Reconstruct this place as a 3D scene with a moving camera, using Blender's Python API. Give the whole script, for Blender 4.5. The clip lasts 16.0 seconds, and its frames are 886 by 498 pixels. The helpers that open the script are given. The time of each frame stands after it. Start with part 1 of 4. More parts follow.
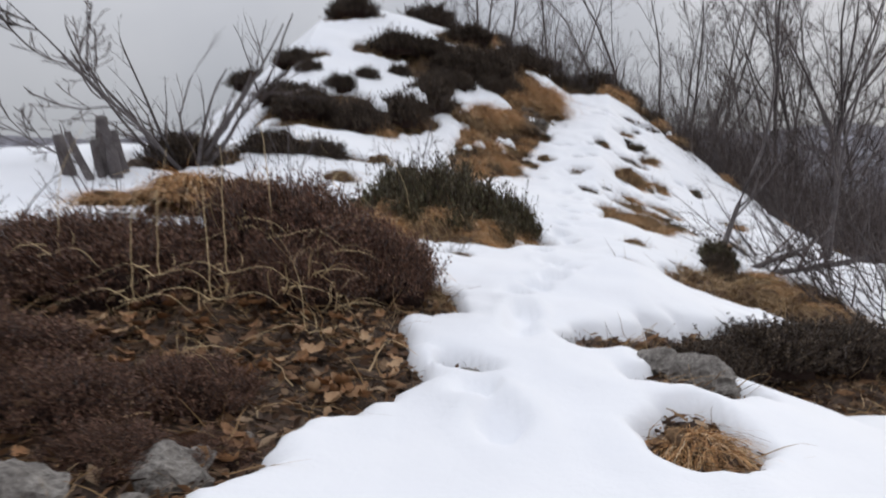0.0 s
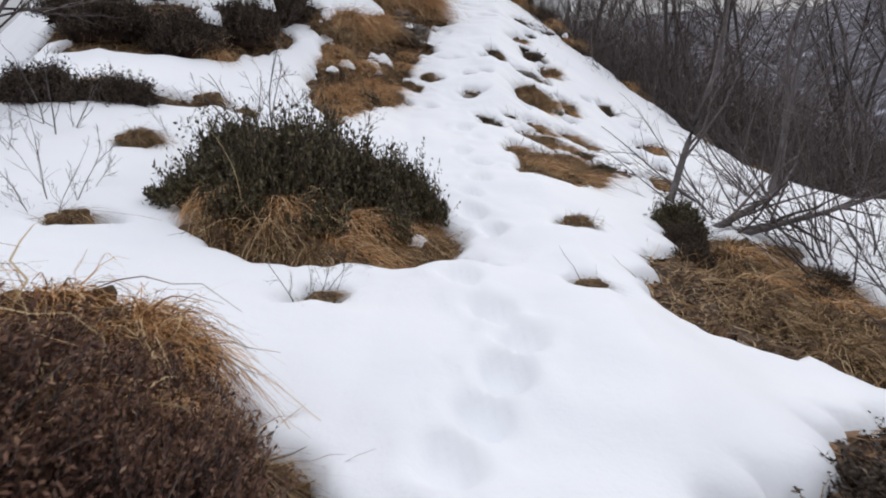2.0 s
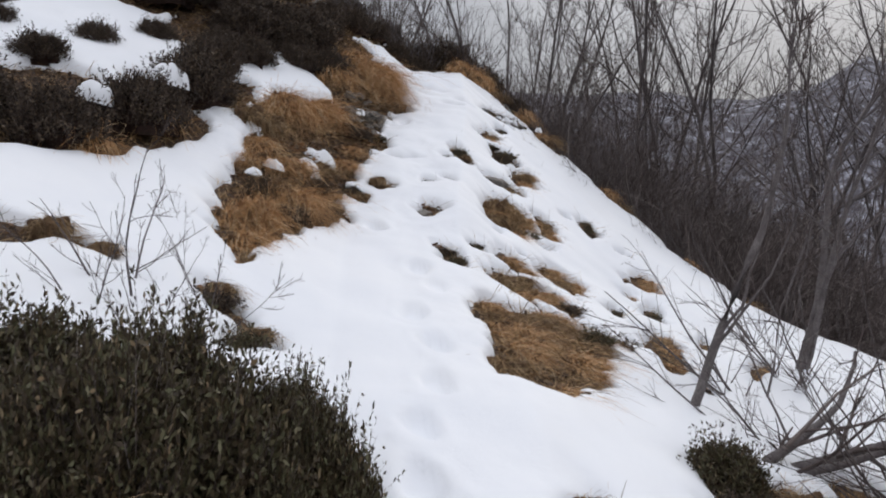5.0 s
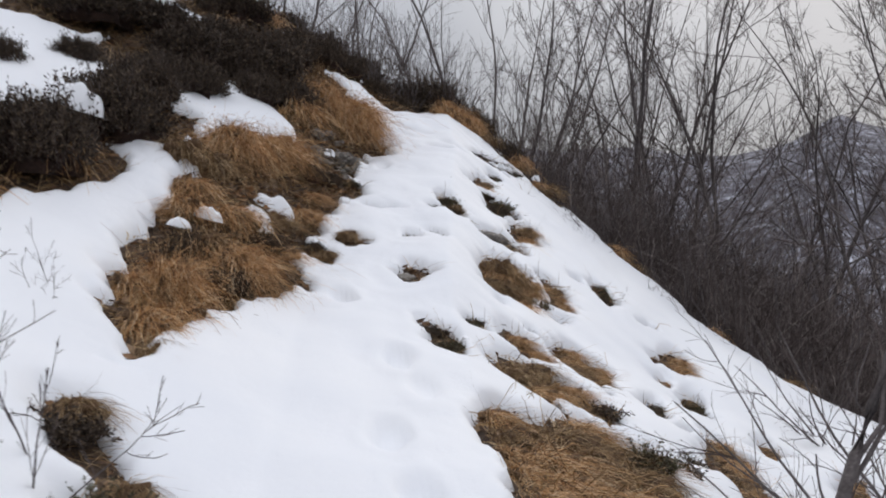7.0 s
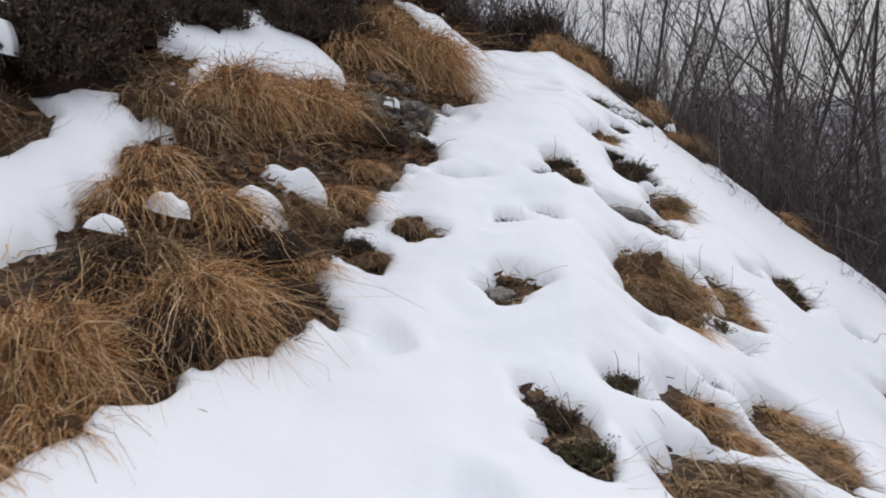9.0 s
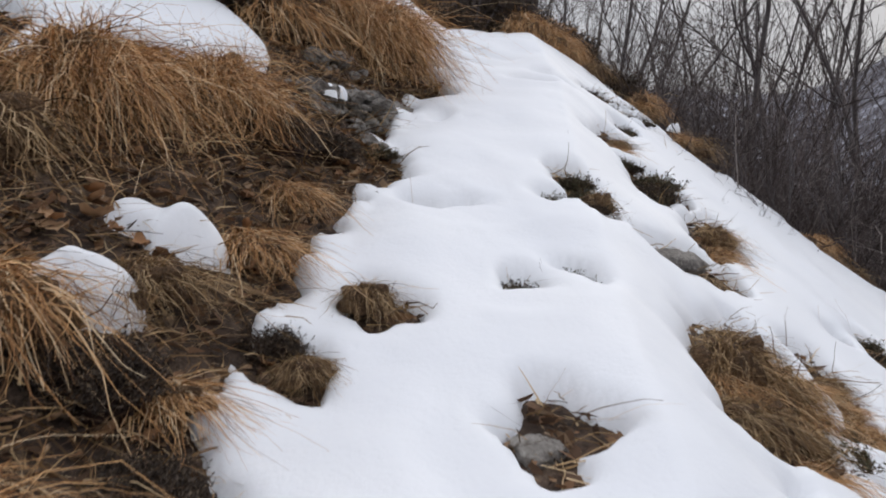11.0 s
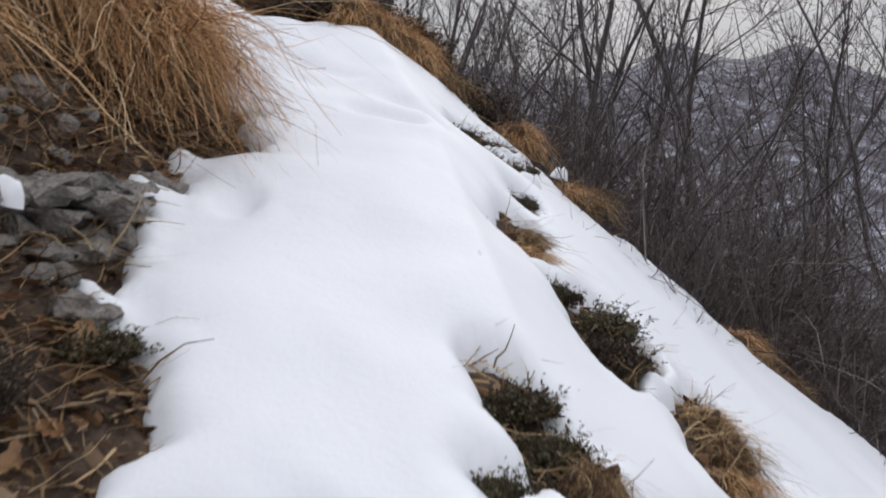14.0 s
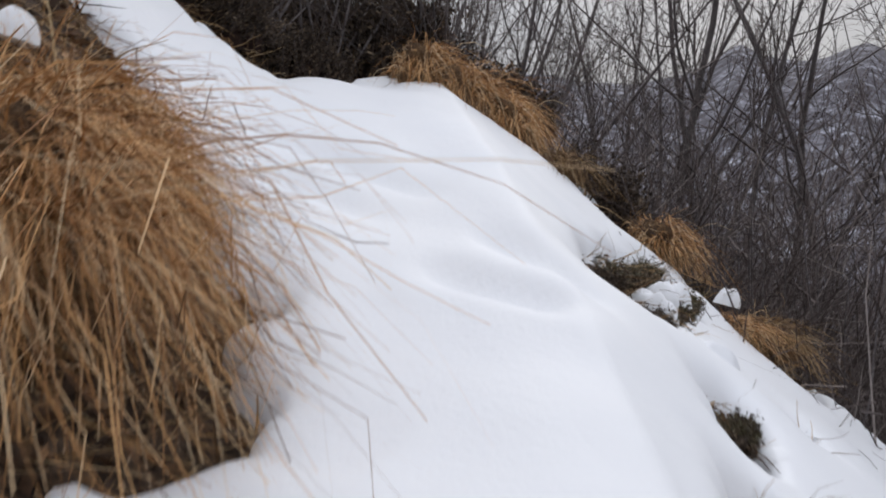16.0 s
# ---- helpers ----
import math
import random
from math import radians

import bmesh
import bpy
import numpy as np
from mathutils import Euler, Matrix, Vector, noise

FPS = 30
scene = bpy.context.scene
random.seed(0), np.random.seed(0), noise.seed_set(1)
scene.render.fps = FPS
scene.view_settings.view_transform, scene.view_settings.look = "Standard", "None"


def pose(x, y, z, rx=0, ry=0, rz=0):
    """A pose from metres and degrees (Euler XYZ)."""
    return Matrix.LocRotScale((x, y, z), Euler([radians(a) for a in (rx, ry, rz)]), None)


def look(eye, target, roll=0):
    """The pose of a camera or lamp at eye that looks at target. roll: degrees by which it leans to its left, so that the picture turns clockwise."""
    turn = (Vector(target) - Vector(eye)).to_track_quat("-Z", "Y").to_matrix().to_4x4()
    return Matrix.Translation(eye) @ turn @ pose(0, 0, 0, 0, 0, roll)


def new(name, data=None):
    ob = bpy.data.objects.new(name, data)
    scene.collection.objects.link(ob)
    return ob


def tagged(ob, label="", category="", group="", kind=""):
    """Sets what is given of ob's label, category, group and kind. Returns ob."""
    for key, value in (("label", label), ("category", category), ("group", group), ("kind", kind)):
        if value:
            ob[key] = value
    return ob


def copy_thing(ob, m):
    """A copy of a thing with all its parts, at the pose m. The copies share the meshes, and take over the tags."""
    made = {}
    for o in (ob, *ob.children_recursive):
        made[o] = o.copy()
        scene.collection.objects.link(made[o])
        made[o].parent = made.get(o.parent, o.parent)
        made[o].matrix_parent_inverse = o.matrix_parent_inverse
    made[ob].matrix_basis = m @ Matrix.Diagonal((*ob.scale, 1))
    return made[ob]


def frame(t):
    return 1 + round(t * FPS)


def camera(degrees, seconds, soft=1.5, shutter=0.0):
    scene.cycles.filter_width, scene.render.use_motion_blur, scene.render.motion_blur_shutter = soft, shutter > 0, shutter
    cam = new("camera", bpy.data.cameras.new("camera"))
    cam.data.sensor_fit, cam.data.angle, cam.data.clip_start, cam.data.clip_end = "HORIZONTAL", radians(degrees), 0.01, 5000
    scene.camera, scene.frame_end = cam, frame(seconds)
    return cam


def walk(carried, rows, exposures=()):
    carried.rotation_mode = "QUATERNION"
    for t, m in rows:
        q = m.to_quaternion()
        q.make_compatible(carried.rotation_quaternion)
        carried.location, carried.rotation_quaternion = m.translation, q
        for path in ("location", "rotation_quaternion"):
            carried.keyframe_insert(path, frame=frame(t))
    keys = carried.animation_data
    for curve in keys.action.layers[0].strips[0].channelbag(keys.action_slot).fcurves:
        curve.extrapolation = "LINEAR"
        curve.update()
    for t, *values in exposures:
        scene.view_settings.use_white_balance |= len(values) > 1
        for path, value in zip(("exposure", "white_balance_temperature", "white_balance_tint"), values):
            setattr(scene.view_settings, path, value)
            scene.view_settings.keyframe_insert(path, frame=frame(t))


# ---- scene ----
cam = camera(56.5, 16.0, soft=1.9, shutter=0.3)
METRES, EYE, TILT, LEAN, TURN = 18.0, 1.5, -2.0, 0.0, 0.0
ROWS = [
    (0.0, 0.0, 0.0, 0.0, 0.0, 0.0, -0.0),
    (0.5, -0.0026, 0.0548, 0.0061, -2.2, -5.75, -1.1),
    (1.0, -0.0026, 0.1029, 0.0167, -2.66, -5.74, -2.06),
    (1.5, -0.0038, 0.1286, 0.0341, -4.8, -6.44, -1.84),
    (2.0, 0.0075, 0.159, 0.0373, -8.71, -7.22, 2.88),
    (2.5, 0.0083, 0.1896, 0.0409, -7.81, -8.13, 0.29),
    (3.0, 0.0143, 0.2112, 0.0507, -9.08, -9.47, -3.23),
    (3.5, 0.0228, 0.2345, 0.0569, -10.9, -6.49, -0.76),
    (6.0, 0.0404, 0.3398, 0.088, -12.7, -0.38, -1.16),
    (6.5, 0.049, 0.3693, 0.0848, -13.46, 1.88, 1.89),
    (7.0, 0.0515, 0.4081, 0.0831, -13.36, 0.62, -1.39),
    (7.5, 0.0614, 0.4516, 0.0779, -16.08, -0.74, 0.21),
    (8.0, 0.0664, 0.4934, 0.0819, -13.88, -3.51, -0.66),
    (8.5, 0.0729, 0.5246, 0.0936, -11.31, -6.08, -0.11),
    (9.0, 0.0835, 0.5611, 0.0965, -6.26, -2.26, 0.29),
    (11.5, 0.0886, 0.7009, 0.1211, -10.97, -3.46, -0.4),
    (12.0, 0.0907, 0.7274, 0.1297, -11.93, -4.77, -0.31),
    (12.5, 0.0977, 0.751, 0.1351, -17.85, -7.38, -0.12),
    (13.0, 0.1047, 0.7777, 0.1414, -19.76, -7.41, 2.79),
    (13.5, 0.1033, 0.8039, 0.1449, -16.42, -6.52, -1.0),
    (14.0, 0.1131, 0.8199, 0.1552, -24.08, -4.88, -2.31),
    (14.5, 0.1188, 0.8471, 0.1653, -22.48, -3.13, -0.54),
    (15.0, 0.1237, 0.878, 0.1742, -18.85, -2.15, -2.44),
    (15.5, 0.1328, 0.9048, 0.1743, -19.5, -3.05, -3.05),
    (16.0, 0.1438, 0.9335, 0.1913, -20.18, -4.42, -1.5),
]
walk(cam, [(t, pose(0, 0, EYE, TILT, LEAN, TURN) @ pose(METRES * x, METRES * y, METRES * z, 90 + pitch, roll, yaw)) for t, x, y, z, yaw, pitch, roll in ROWS], [(0.0, 0.08), (1.8, 0.08), (2.4, 0.0), (7.4, 0.03), (8.5, -0.12), (9.0, 0.06), (11.5, 0.08), (13.5, 0.15), (15.5, 0.16), (16.0, 0.1)])

# ---- sky and light ----
world = bpy.data.worlds.new("overcast_sky")
scene.world = world
world.use_nodes = True
wn, wl = world.node_tree.nodes, world.node_tree.links
wn.clear()
sky = wn.new("ShaderNodeTexSky")
sky.sky_type, sky.sun_disc, sky.sun_elevation, sky.sun_rotation = "NISHITA", False, radians(24), radians(40)
sky_scale = wn.new("ShaderNodeMix")
sky_scale.data_type, sky_scale.blend_type = "RGBA", "MULTIPLY"
sky_scale.inputs[0].default_value = 1.0
sky_scale.inputs[7].default_value = (0.12, 0.12, 0.12, 1)
coord, clouds, ramp = wn.new("ShaderNodeTexCoord"), wn.new("ShaderNodeTexNoise"), wn.new("ShaderNodeValToRGB")
clouds.inputs["Scale"].default_value, clouds.inputs["Detail"].default_value = 2.2, 6
ramp.color_ramp.elements[0].position, ramp.color_ramp.elements[0].color = 0.3, (0.565, 0.585, 0.65, 1)
ramp.color_ramp.elements[1].position, ramp.color_ramp.elements[1].color = 0.7, (0.815, 0.82, 0.864, 1)
veil = wn.new("ShaderNodeMix")
veil.data_type = "RGBA"
veil.inputs[0].default_value = 0.93
back, wout = wn.new("ShaderNodeBackground"), wn.new("ShaderNodeOutputWorld")
back.inputs["Strength"].default_value = 0.95
wl.new(coord.outputs["Generated"], clouds.inputs["Vector"])
wl.new(clouds.outputs["Fac"], ramp.inputs["Fac"])
wl.new(sky.outputs["Color"], sky_scale.inputs[6])
wl.new(sky_scale.outputs[2], veil.inputs[6])
wl.new(ramp.outputs["Color"], veil.inputs[7])
height, lift = wn.new("ShaderNodeSeparateXYZ"), wn.new("ShaderNodeMapRange")
lift.inputs["From Min"].default_value, lift.inputs["From Max"].default_value = 0.05, 0.9
lift.inputs["To Min"].default_value, lift.inputs["To Max"].default_value = 0.56, 1.64
wl.new(coord.outputs["Generated"], height.inputs[0])
wl.new(height.outputs["Z"], lift.inputs["Value"])
grade = wn.new("ShaderNodeVectorMath")
grade.operation = "SCALE"
wl.new(veil.outputs[2], grade.inputs[0])
wl.new(lift.outputs["Result"], grade.inputs["Scale"])
wl.new(grade.outputs[0], back.inputs["Color"])
wl.new(back.outputs["Background"], wout.inputs["Surface"])

sun = new("sun", bpy.data.lights.new("sun", "SUN"))
sun.data.energy, sun.data.angle, sun.data.color = 0.6, radians(25), (1.0, 0.96, 0.9)
sun.matrix_world = look((30, 36, 22), (0, 0, 0))


# ---- materials ----
def material(name, rough=0.8):
    m = bpy.data.materials.new(name)
    m.use_nodes = True
    b = m.node_tree.nodes["Principled BSDF"]
    b.inputs["Roughness"].default_value = rough
    b.inputs["Specular IOR Level"].default_value = 0.25
    return m, m.node_tree.nodes, m.node_tree.links, b


def noise_tex(n, l, scale, detail=5, rough=0.6):
    t, g = n.new("ShaderNodeTexNoise"), n.new("ShaderNodeNewGeometry")
    t.inputs["Scale"].default_value, t.inputs["Detail"].default_value, t.inputs["Roughness"].default_value = scale, detail, rough
    l.new(g.outputs["Position"], t.inputs["Vector"])
    return t.outputs["Fac"]


def ramp_of(n, l, fac, stops):
    r = n.new("ShaderNodeValToRGB")
    e = r.color_ramp.elements
    while len(e) < len(stops):
        e.new(0.5)
    for k, (p, c) in zip(e, stops):
        k.position, k.color = p, (*c, 1)
    l.new(fac, r.inputs["Fac"])
    return r.outputs["Color"]


def mixed(n, l, fac, a, b, blend="MIX"):
    m = n.new("ShaderNodeMix")
    m.data_type, m.blend_type = "RGBA", blend
    for src, slot in ((fac, 0), (a, 6), (b, 7)):
        if isinstance(src, (int, float)):
            m.inputs[slot].default_value = src
        elif isinstance(src, tuple):
            m.inputs[slot].default_value = (*src, 1)
        else:
            l.new(src, m.inputs[slot])
    return m.outputs[2]


def bump(n, l, b, height, strength, distance):
    k = n.new("ShaderNodeBump")
    k.inputs["Strength"].default_value, k.inputs["Distance"].default_value = strength, distance
    l.new(height, k.inputs["Height"])
    l.new(k.outputs["Normal"], b.inputs["Normal"])


def grainy(name, stops, scale, rough=0.85, strength=0.5, distance=0.01, fine=9.0):
    """A surface whose colour wanders over the stops at two scales, with relief."""
    m, n, l, b = material(name, rough)
    big, small = noise_tex(n, l, scale), noise_tex(n, l, scale * fine, 4)
    both = n.new("ShaderNodeMath")
    both.operation = "MULTIPLY_ADD"
    both.inputs[1].default_value = 0.5
    half = n.new("ShaderNodeMath")
    half.operation = "MULTIPLY"
    half.inputs[1].default_value = 0.5
    l.new(small, half.inputs[0])
    l.new(big, both.inputs[0])
    l.new(half.outputs[0], both.inputs[2])
    l.new(ramp_of(n, l, both.outputs[0], stops), b.inputs["Base Color"])
    bump(n, l, b, small, strength, distance)
    return m


def blade_mat(name, stops, rough=0.7, through_light=0.0):
    """Leaves or blades: one tone to each piece, mottled along it."""
    m, n, l, b = material(name, rough)
    g = n.new("ShaderNodeNewGeometry")
    tone = ramp_of(n, l, g.outputs["Random Per Island"], stops)
    l.new(mixed(n, l, 0.45, tone, ramp_of(n, l, noise_tex(n, l, 14), [(0.3, (0.45, 0.42, 0.4)), (0.7, (1, 1, 1))]), "MULTIPLY"), b.inputs["Base Color"])
    return m


snow_mat, n, l, b = material("snow", 0.6)
l.new(ramp_of(n, l, noise_tex(n, l, 0.7), [(0.3, (0.84, 0.86, 0.90)), (0.7, (0.90, 0.91, 0.93))]), b.inputs["Base Color"])
snow_relief = n.new("ShaderNodeMath")
snow_relief.operation = "MULTIPLY_ADD"
snow_relief.inputs[1].default_value = 0.25
l.new(noise_tex(n, l, 60, 4), snow_relief.inputs[0])
l.new(noise_tex(n, l, 5, 3), snow_relief.inputs[2])
bump(n, l, b, snow_relief.outputs[0], 0.25, 0.03)

soil_mat, n, l, b = material("soil_and_hazy_slopes", 0.9)
near_soil = ramp_of(n, l, noise_tex(n, l, 9, 8, 0.7), [(0.3, (0.025, 0.018, 0.014)), (0.47, (0.07, 0.048, 0.036)), (0.58, (0.13, 0.09, 0.065)), (0.7, (0.24, 0.175, 0.125))])
# far woods and snow patches, their colours tinted purple-grey for aerial haze
hazy_woods = ramp_of(n, l, noise_tex(n, l, 0.12, 14, 0.78), [(0.36, (0.05, 0.044, 0.052)), (0.50, (0.11, 0.103, 0.12)), (0.57, (0.26, 0.26, 0.30)), (0.68, (0.62, 0.64, 0.70))])
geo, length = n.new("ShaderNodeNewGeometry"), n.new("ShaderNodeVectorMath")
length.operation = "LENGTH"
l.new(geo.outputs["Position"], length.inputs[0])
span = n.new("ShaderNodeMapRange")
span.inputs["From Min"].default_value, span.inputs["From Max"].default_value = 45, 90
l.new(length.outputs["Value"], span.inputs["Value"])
l.new(mixed(n, l, span.outputs["Result"], near_soil, hazy_woods), b.inputs["Base Color"])
bump(n, l, b, noise_tex(n, l, 40, 6), 0.8, 0.03)

straw_mat = blade_mat("dry_straw", [(0.0, (0.10, 0.052, 0.026)), (0.15, (0.25, 0.12, 0.05)), (0.4, (0.56, 0.29, 0.115)), (0.7, (0.78, 0.47, 0.22)), (1.0, (0.85, 0.66, 0.43))])
dull_straw_mat = blade_mat("weathered_straw", [(0.0, (0.06, 0.036, 0.022)), (0.35, (0.2, 0.118, 0.056)), (0.7, (0.43, 0.275, 0.13)), (1.0, (0.66, 0.49, 0.29))])
pale_mat = blade_mat("pale_curled_blades", [(0.0, (0.34, 0.21, 0.10)), (0.5, (0.55, 0.40, 0.21)), (1.0, (0.72, 0.60, 0.40))])
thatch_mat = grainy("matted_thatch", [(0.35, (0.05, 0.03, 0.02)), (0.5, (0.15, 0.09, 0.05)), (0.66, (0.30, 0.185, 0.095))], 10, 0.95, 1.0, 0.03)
heath_mat = blade_mat("brown_heath", [(0.0, (0.065, 0.034, 0.024)), (0.5, (0.165, 0.084, 0.058)), (0.85, (0.25, 0.135, 0.09)), (1.0, (0.38, 0.24, 0.15))])
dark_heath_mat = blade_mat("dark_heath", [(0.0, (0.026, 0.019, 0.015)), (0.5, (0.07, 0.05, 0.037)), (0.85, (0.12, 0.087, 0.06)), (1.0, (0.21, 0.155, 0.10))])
green_mat = blade_mat("evergreen_leaves", [(0.0, (0.04, 0.028, 0.018)), (0.4, (0.085, 0.063, 0.036)), (0.75, (0.11, 0.10, 0.053)), (0.9, (0.15, 0.15, 0.085)), (1.0, (0.27, 0.19, 0.11))], 0.5)
# near-black brown for the shade deep inside the bushes
heath_shade_mat = grainy("heath_shade", [(0.35, (0.02, 0.011, 0.009)), (0.6, (0.06, 0.033, 0.024)), (0.75, (0.11, 0.062, 0.042))], 16, 0.95, 1.0, 0.03)
bark_mat = grainy("dark_bark", [(0.3, (0.055, 0.047, 0.047)), (0.55, (0.145, 0.127, 0.125)), (0.75, (0.26, 0.24, 0.23))], 6, 0.9, 0.6, 0.01)
twig_mat = blade_mat("bare_twigs", [(0.0, (0.048, 0.037, 0.034)), (0.5, (0.108, 0.084, 0.078)), (0.85, (0.18, 0.148, 0.138)), (1.0, (0.31, 0.27, 0.25))], 0.85)
rock_mat = grainy("grey_schist", [(0.3, (0.07, 0.062, 0.056)), (0.45, (0.19, 0.172, 0.155)), (0.58, (0.33, 0.305, 0.275)), (0.72, (0.52, 0.49, 0.44))], 5, 0.85, 0.9, 0.03)
leaf_mat, n, l, b = material("tan_dead_leaf", 0.7)
info = n.new("ShaderNodeObjectInfo")
l.new(mixed(n, l, 0.4, ramp_of(n, l, info.outputs["Random"], [(0.0, (0.16, 0.085, 0.045)), (0.5, (0.36, 0.19, 0.09)), (1.0, (0.52, 0.35, 0.21))]), ramp_of(n, l, noise_tex(n, l, 60), [(0.3, (0.5, 0.45, 0.4)), (0.7, (1, 1, 1))]), "MULTIPLY"), b.inputs["Base Color"])
litter_mat = blade_mat("leaf_litter", [(0.0, (0.05, 0.032, 0.024)), (0.45, (0.13, 0.075, 0.045)), (0.8, (0.26, 0.14, 0.07)), (1.0, (0.40, 0.29, 0.19))])


# ---- the lie of the land ----
PY = [-6, 0, 4, 7, 8.5, 10, 12.5, 14.5, 16, 18, 20, 21.4, 24, 40]
PZ = [-0.5, 0.25, 0.83, 1.08, 1.16, 1.37, 1.73, 2.27, 2.77, 3.43, 4.13, 4.64, 5.0, 4.0]
CX = [0.6, 0.4, 0.45, 1.05, 1.3, 1.5, 1.8, 2.1, 2.5, 3.0, 3.55, 3.9, 4.3, 6.0]


def smooth(a, b, v):
    k = np.clip((v - a) / (b - a), 0, 1)
    return k * k * (3 - 2 * k)


def along(v, knots):
    """A soft line through the knots over PY."""
    return (np.interp(v - 0.7, PY, knots) + 2 * np.interp(v, PY, knots) + np.interp(v + 0.7, PY, knots)) / 4


def swell(x, y, size, seed=0.0):
    """Smooth rolling noise, about -1 to 1."""
    a, b = x / size + seed, y / size - seed
    return (np.sin(1.7 * a + 0.9 * b + 1.3 * np.sin(0.8 * b + seed)) + np.sin(-1.1 * a + 1.9 * b + 1.7 * np.sin(1.1 * a)) + np.sin(2.9 * a + 2.3 * b + np.sin(1.9 * a - 2.1 * b))) / 3


def land(x, y):
    """Height of the bare ground."""
    x, y = np.asarray(x, float), np.asarray(y, float)
    u = x - along(y, CX)
    r = np.maximum(u - 0.55 + 0.16 * smooth(18.5, 21, y), 0)
    brink = np.interp(y, [13, 15.5, 17, 19, 20.5, 21.2, 23], [7.0, 5.8, 4.4, 2.9, 1.8, 1.0, 0.3])
    fall = (0.33 + 0.21 * smooth(11.5, 15, y) + 0.05 * smooth(17, 19, y)) * r - 0.27 * smooth(7, 9, y) * (1 - smooth(14.5, 17.5, y)) * np.maximum(r - 2.5, 0) + 2.2 * (1 - np.exp(-0.4 * np.maximum(r - brink, 0)))
    fall = 14 - 14 * np.exp(-fall / 14)
    l = np.maximum(-u - 0.6, 0)
    steep = 0.17 + 0.26 * smooth(6, 12, y) + 0.24 * smooth(14, 21, y)
    rise = steep * 4.2 * (1 - np.exp(-l / 4.2)) - (0.10 + 0.15 * smooth(10, 13, y)) * np.maximum(l - 2.6 - 2.4 * smooth(8, 20, y), 0)
    h = along(y, PZ) - fall + rise + 0.22 * smooth(0.7, 1.5, -u) * smooth(13.3, 15, y)
    h = h - 0.75 * np.maximum(-x - 2.9, 0) * smooth(10.5, 13.5, y) - 0.6 * np.maximum(-x - 5.5, 0) * (1 - smooth(10.5, 13.5, y))
    h = np.maximum(h, -20.0) + 0.22 * np.exp(-((x + 0.95) / 0.8) ** 2 - ((y - 4.7) / 0.9) ** 2)
    h = h - 0.3 * np.exp(-((x - 1.75) / 0.8) ** 2 - ((y - 4.5) / 0.55) ** 2)
    h = h + 0.035 * swell(x, y, 0.9) + 0.015 * swell(x, y, 0.31, 2.0)
    # the valley and the mountains round it
    dx, dy = x - 2, y - 12
    d = np.hypot(dx, dy)
    far = -25 + 27 * smooth(90, 520, d)
    k = smooth(28, 110, d)
    return h * (1 - k) + far * k


def ridge(az, d):
    """Height of the far mountains by bearing and distance."""
    crest = 0.094 + 0.050 * np.exp(-np.abs((az - 0.68) / 0.055) ** 1.4) + 0.042 * np.exp(-np.abs((az - 0.81) / 0.06) ** 1.4) + 0.008 * np.sin(5 * az + 1) + 0.004 * np.sin(17 * az) + 0.002 * np.sin(41 * az + 2) + 0.001 * np.sin(97 * az)
    spur = 1 + 0.04 * np.sin(31 * az + 3 * np.sin(d / 90)) * smooth(480, 300, d)
    return -26 + (30 + 520 * crest) * smooth(110, 520, d) * spur


# ---- snow and bare patches: x, y, half length, half width, degrees from the x axis ----
BARE_NEAR = [
    (-0.95, 3.55, 0.9, 0.8, 60), (-1.5, 4.6, 1.6, 1.35, 90), (-2.6, 3.6, 1.2, 1.6, 90), (-0.5, 5.0, 0.8, 0.55, 100), (-1.6, 2.0, 1.1, 0.8, 60),
    (1.65, 4.75, 1.2, 0.42, 30), (2.6, 5.3, 0.9, 0.6, 30), (1.3, 4.25, 0.36, 0.26, 30), (1.1, 3.68, 0.26, 0.24, 60), (-0.78, 2.78, 0.42, 0.3, 60), (-0.42, 3.4, 0.28, 0.16, 70), (0.92, 2.9, 0.3, 0.15, 78), (0.07, 3.66, 0.15, 0.065, 119), (0.78, 4.32, 0.17, 0.08, 20),
    (0.22, 8.22, 0.9, 0.68, 38), (3.4, 9.2, 0.8, 0.45, 60), (2.95, 8.0, 1.7, 0.6, 58), (3.3, 7.2, 1.0, 0.6, 50), (4.0, 8.7, 0.8, 0.35, 60), (4.3, 9.8, 0.5, 0.16, 60),
]
BARE_MID = [
    (2.55, 10.95, 0.9, 0.42, 62), (2.0, 8.75, 0.2, 0.1, 66), (1.55, 7.06, 0.2, 0.06, 98),
    (-1.22, 9.61, 0.22, 0.1, 79), (-0.87, 11.33, 0.22, 0.12, 56), (0.12, 6.98, 0.22, 0.05, 35), (0.99, 7.81, 0.10, 0.03, 140),
    (0.24, 11.1, 0.3, 0.13, 118), (0.45, 10.6, 0.2, 0.12, 70), (-0.54, 11.3, 0.14, 0.1, 117), (-1.29, 7.9, 0.22, 0.12, 20), (-0.85, 5.65, 0.75, 0.4, 170),
]
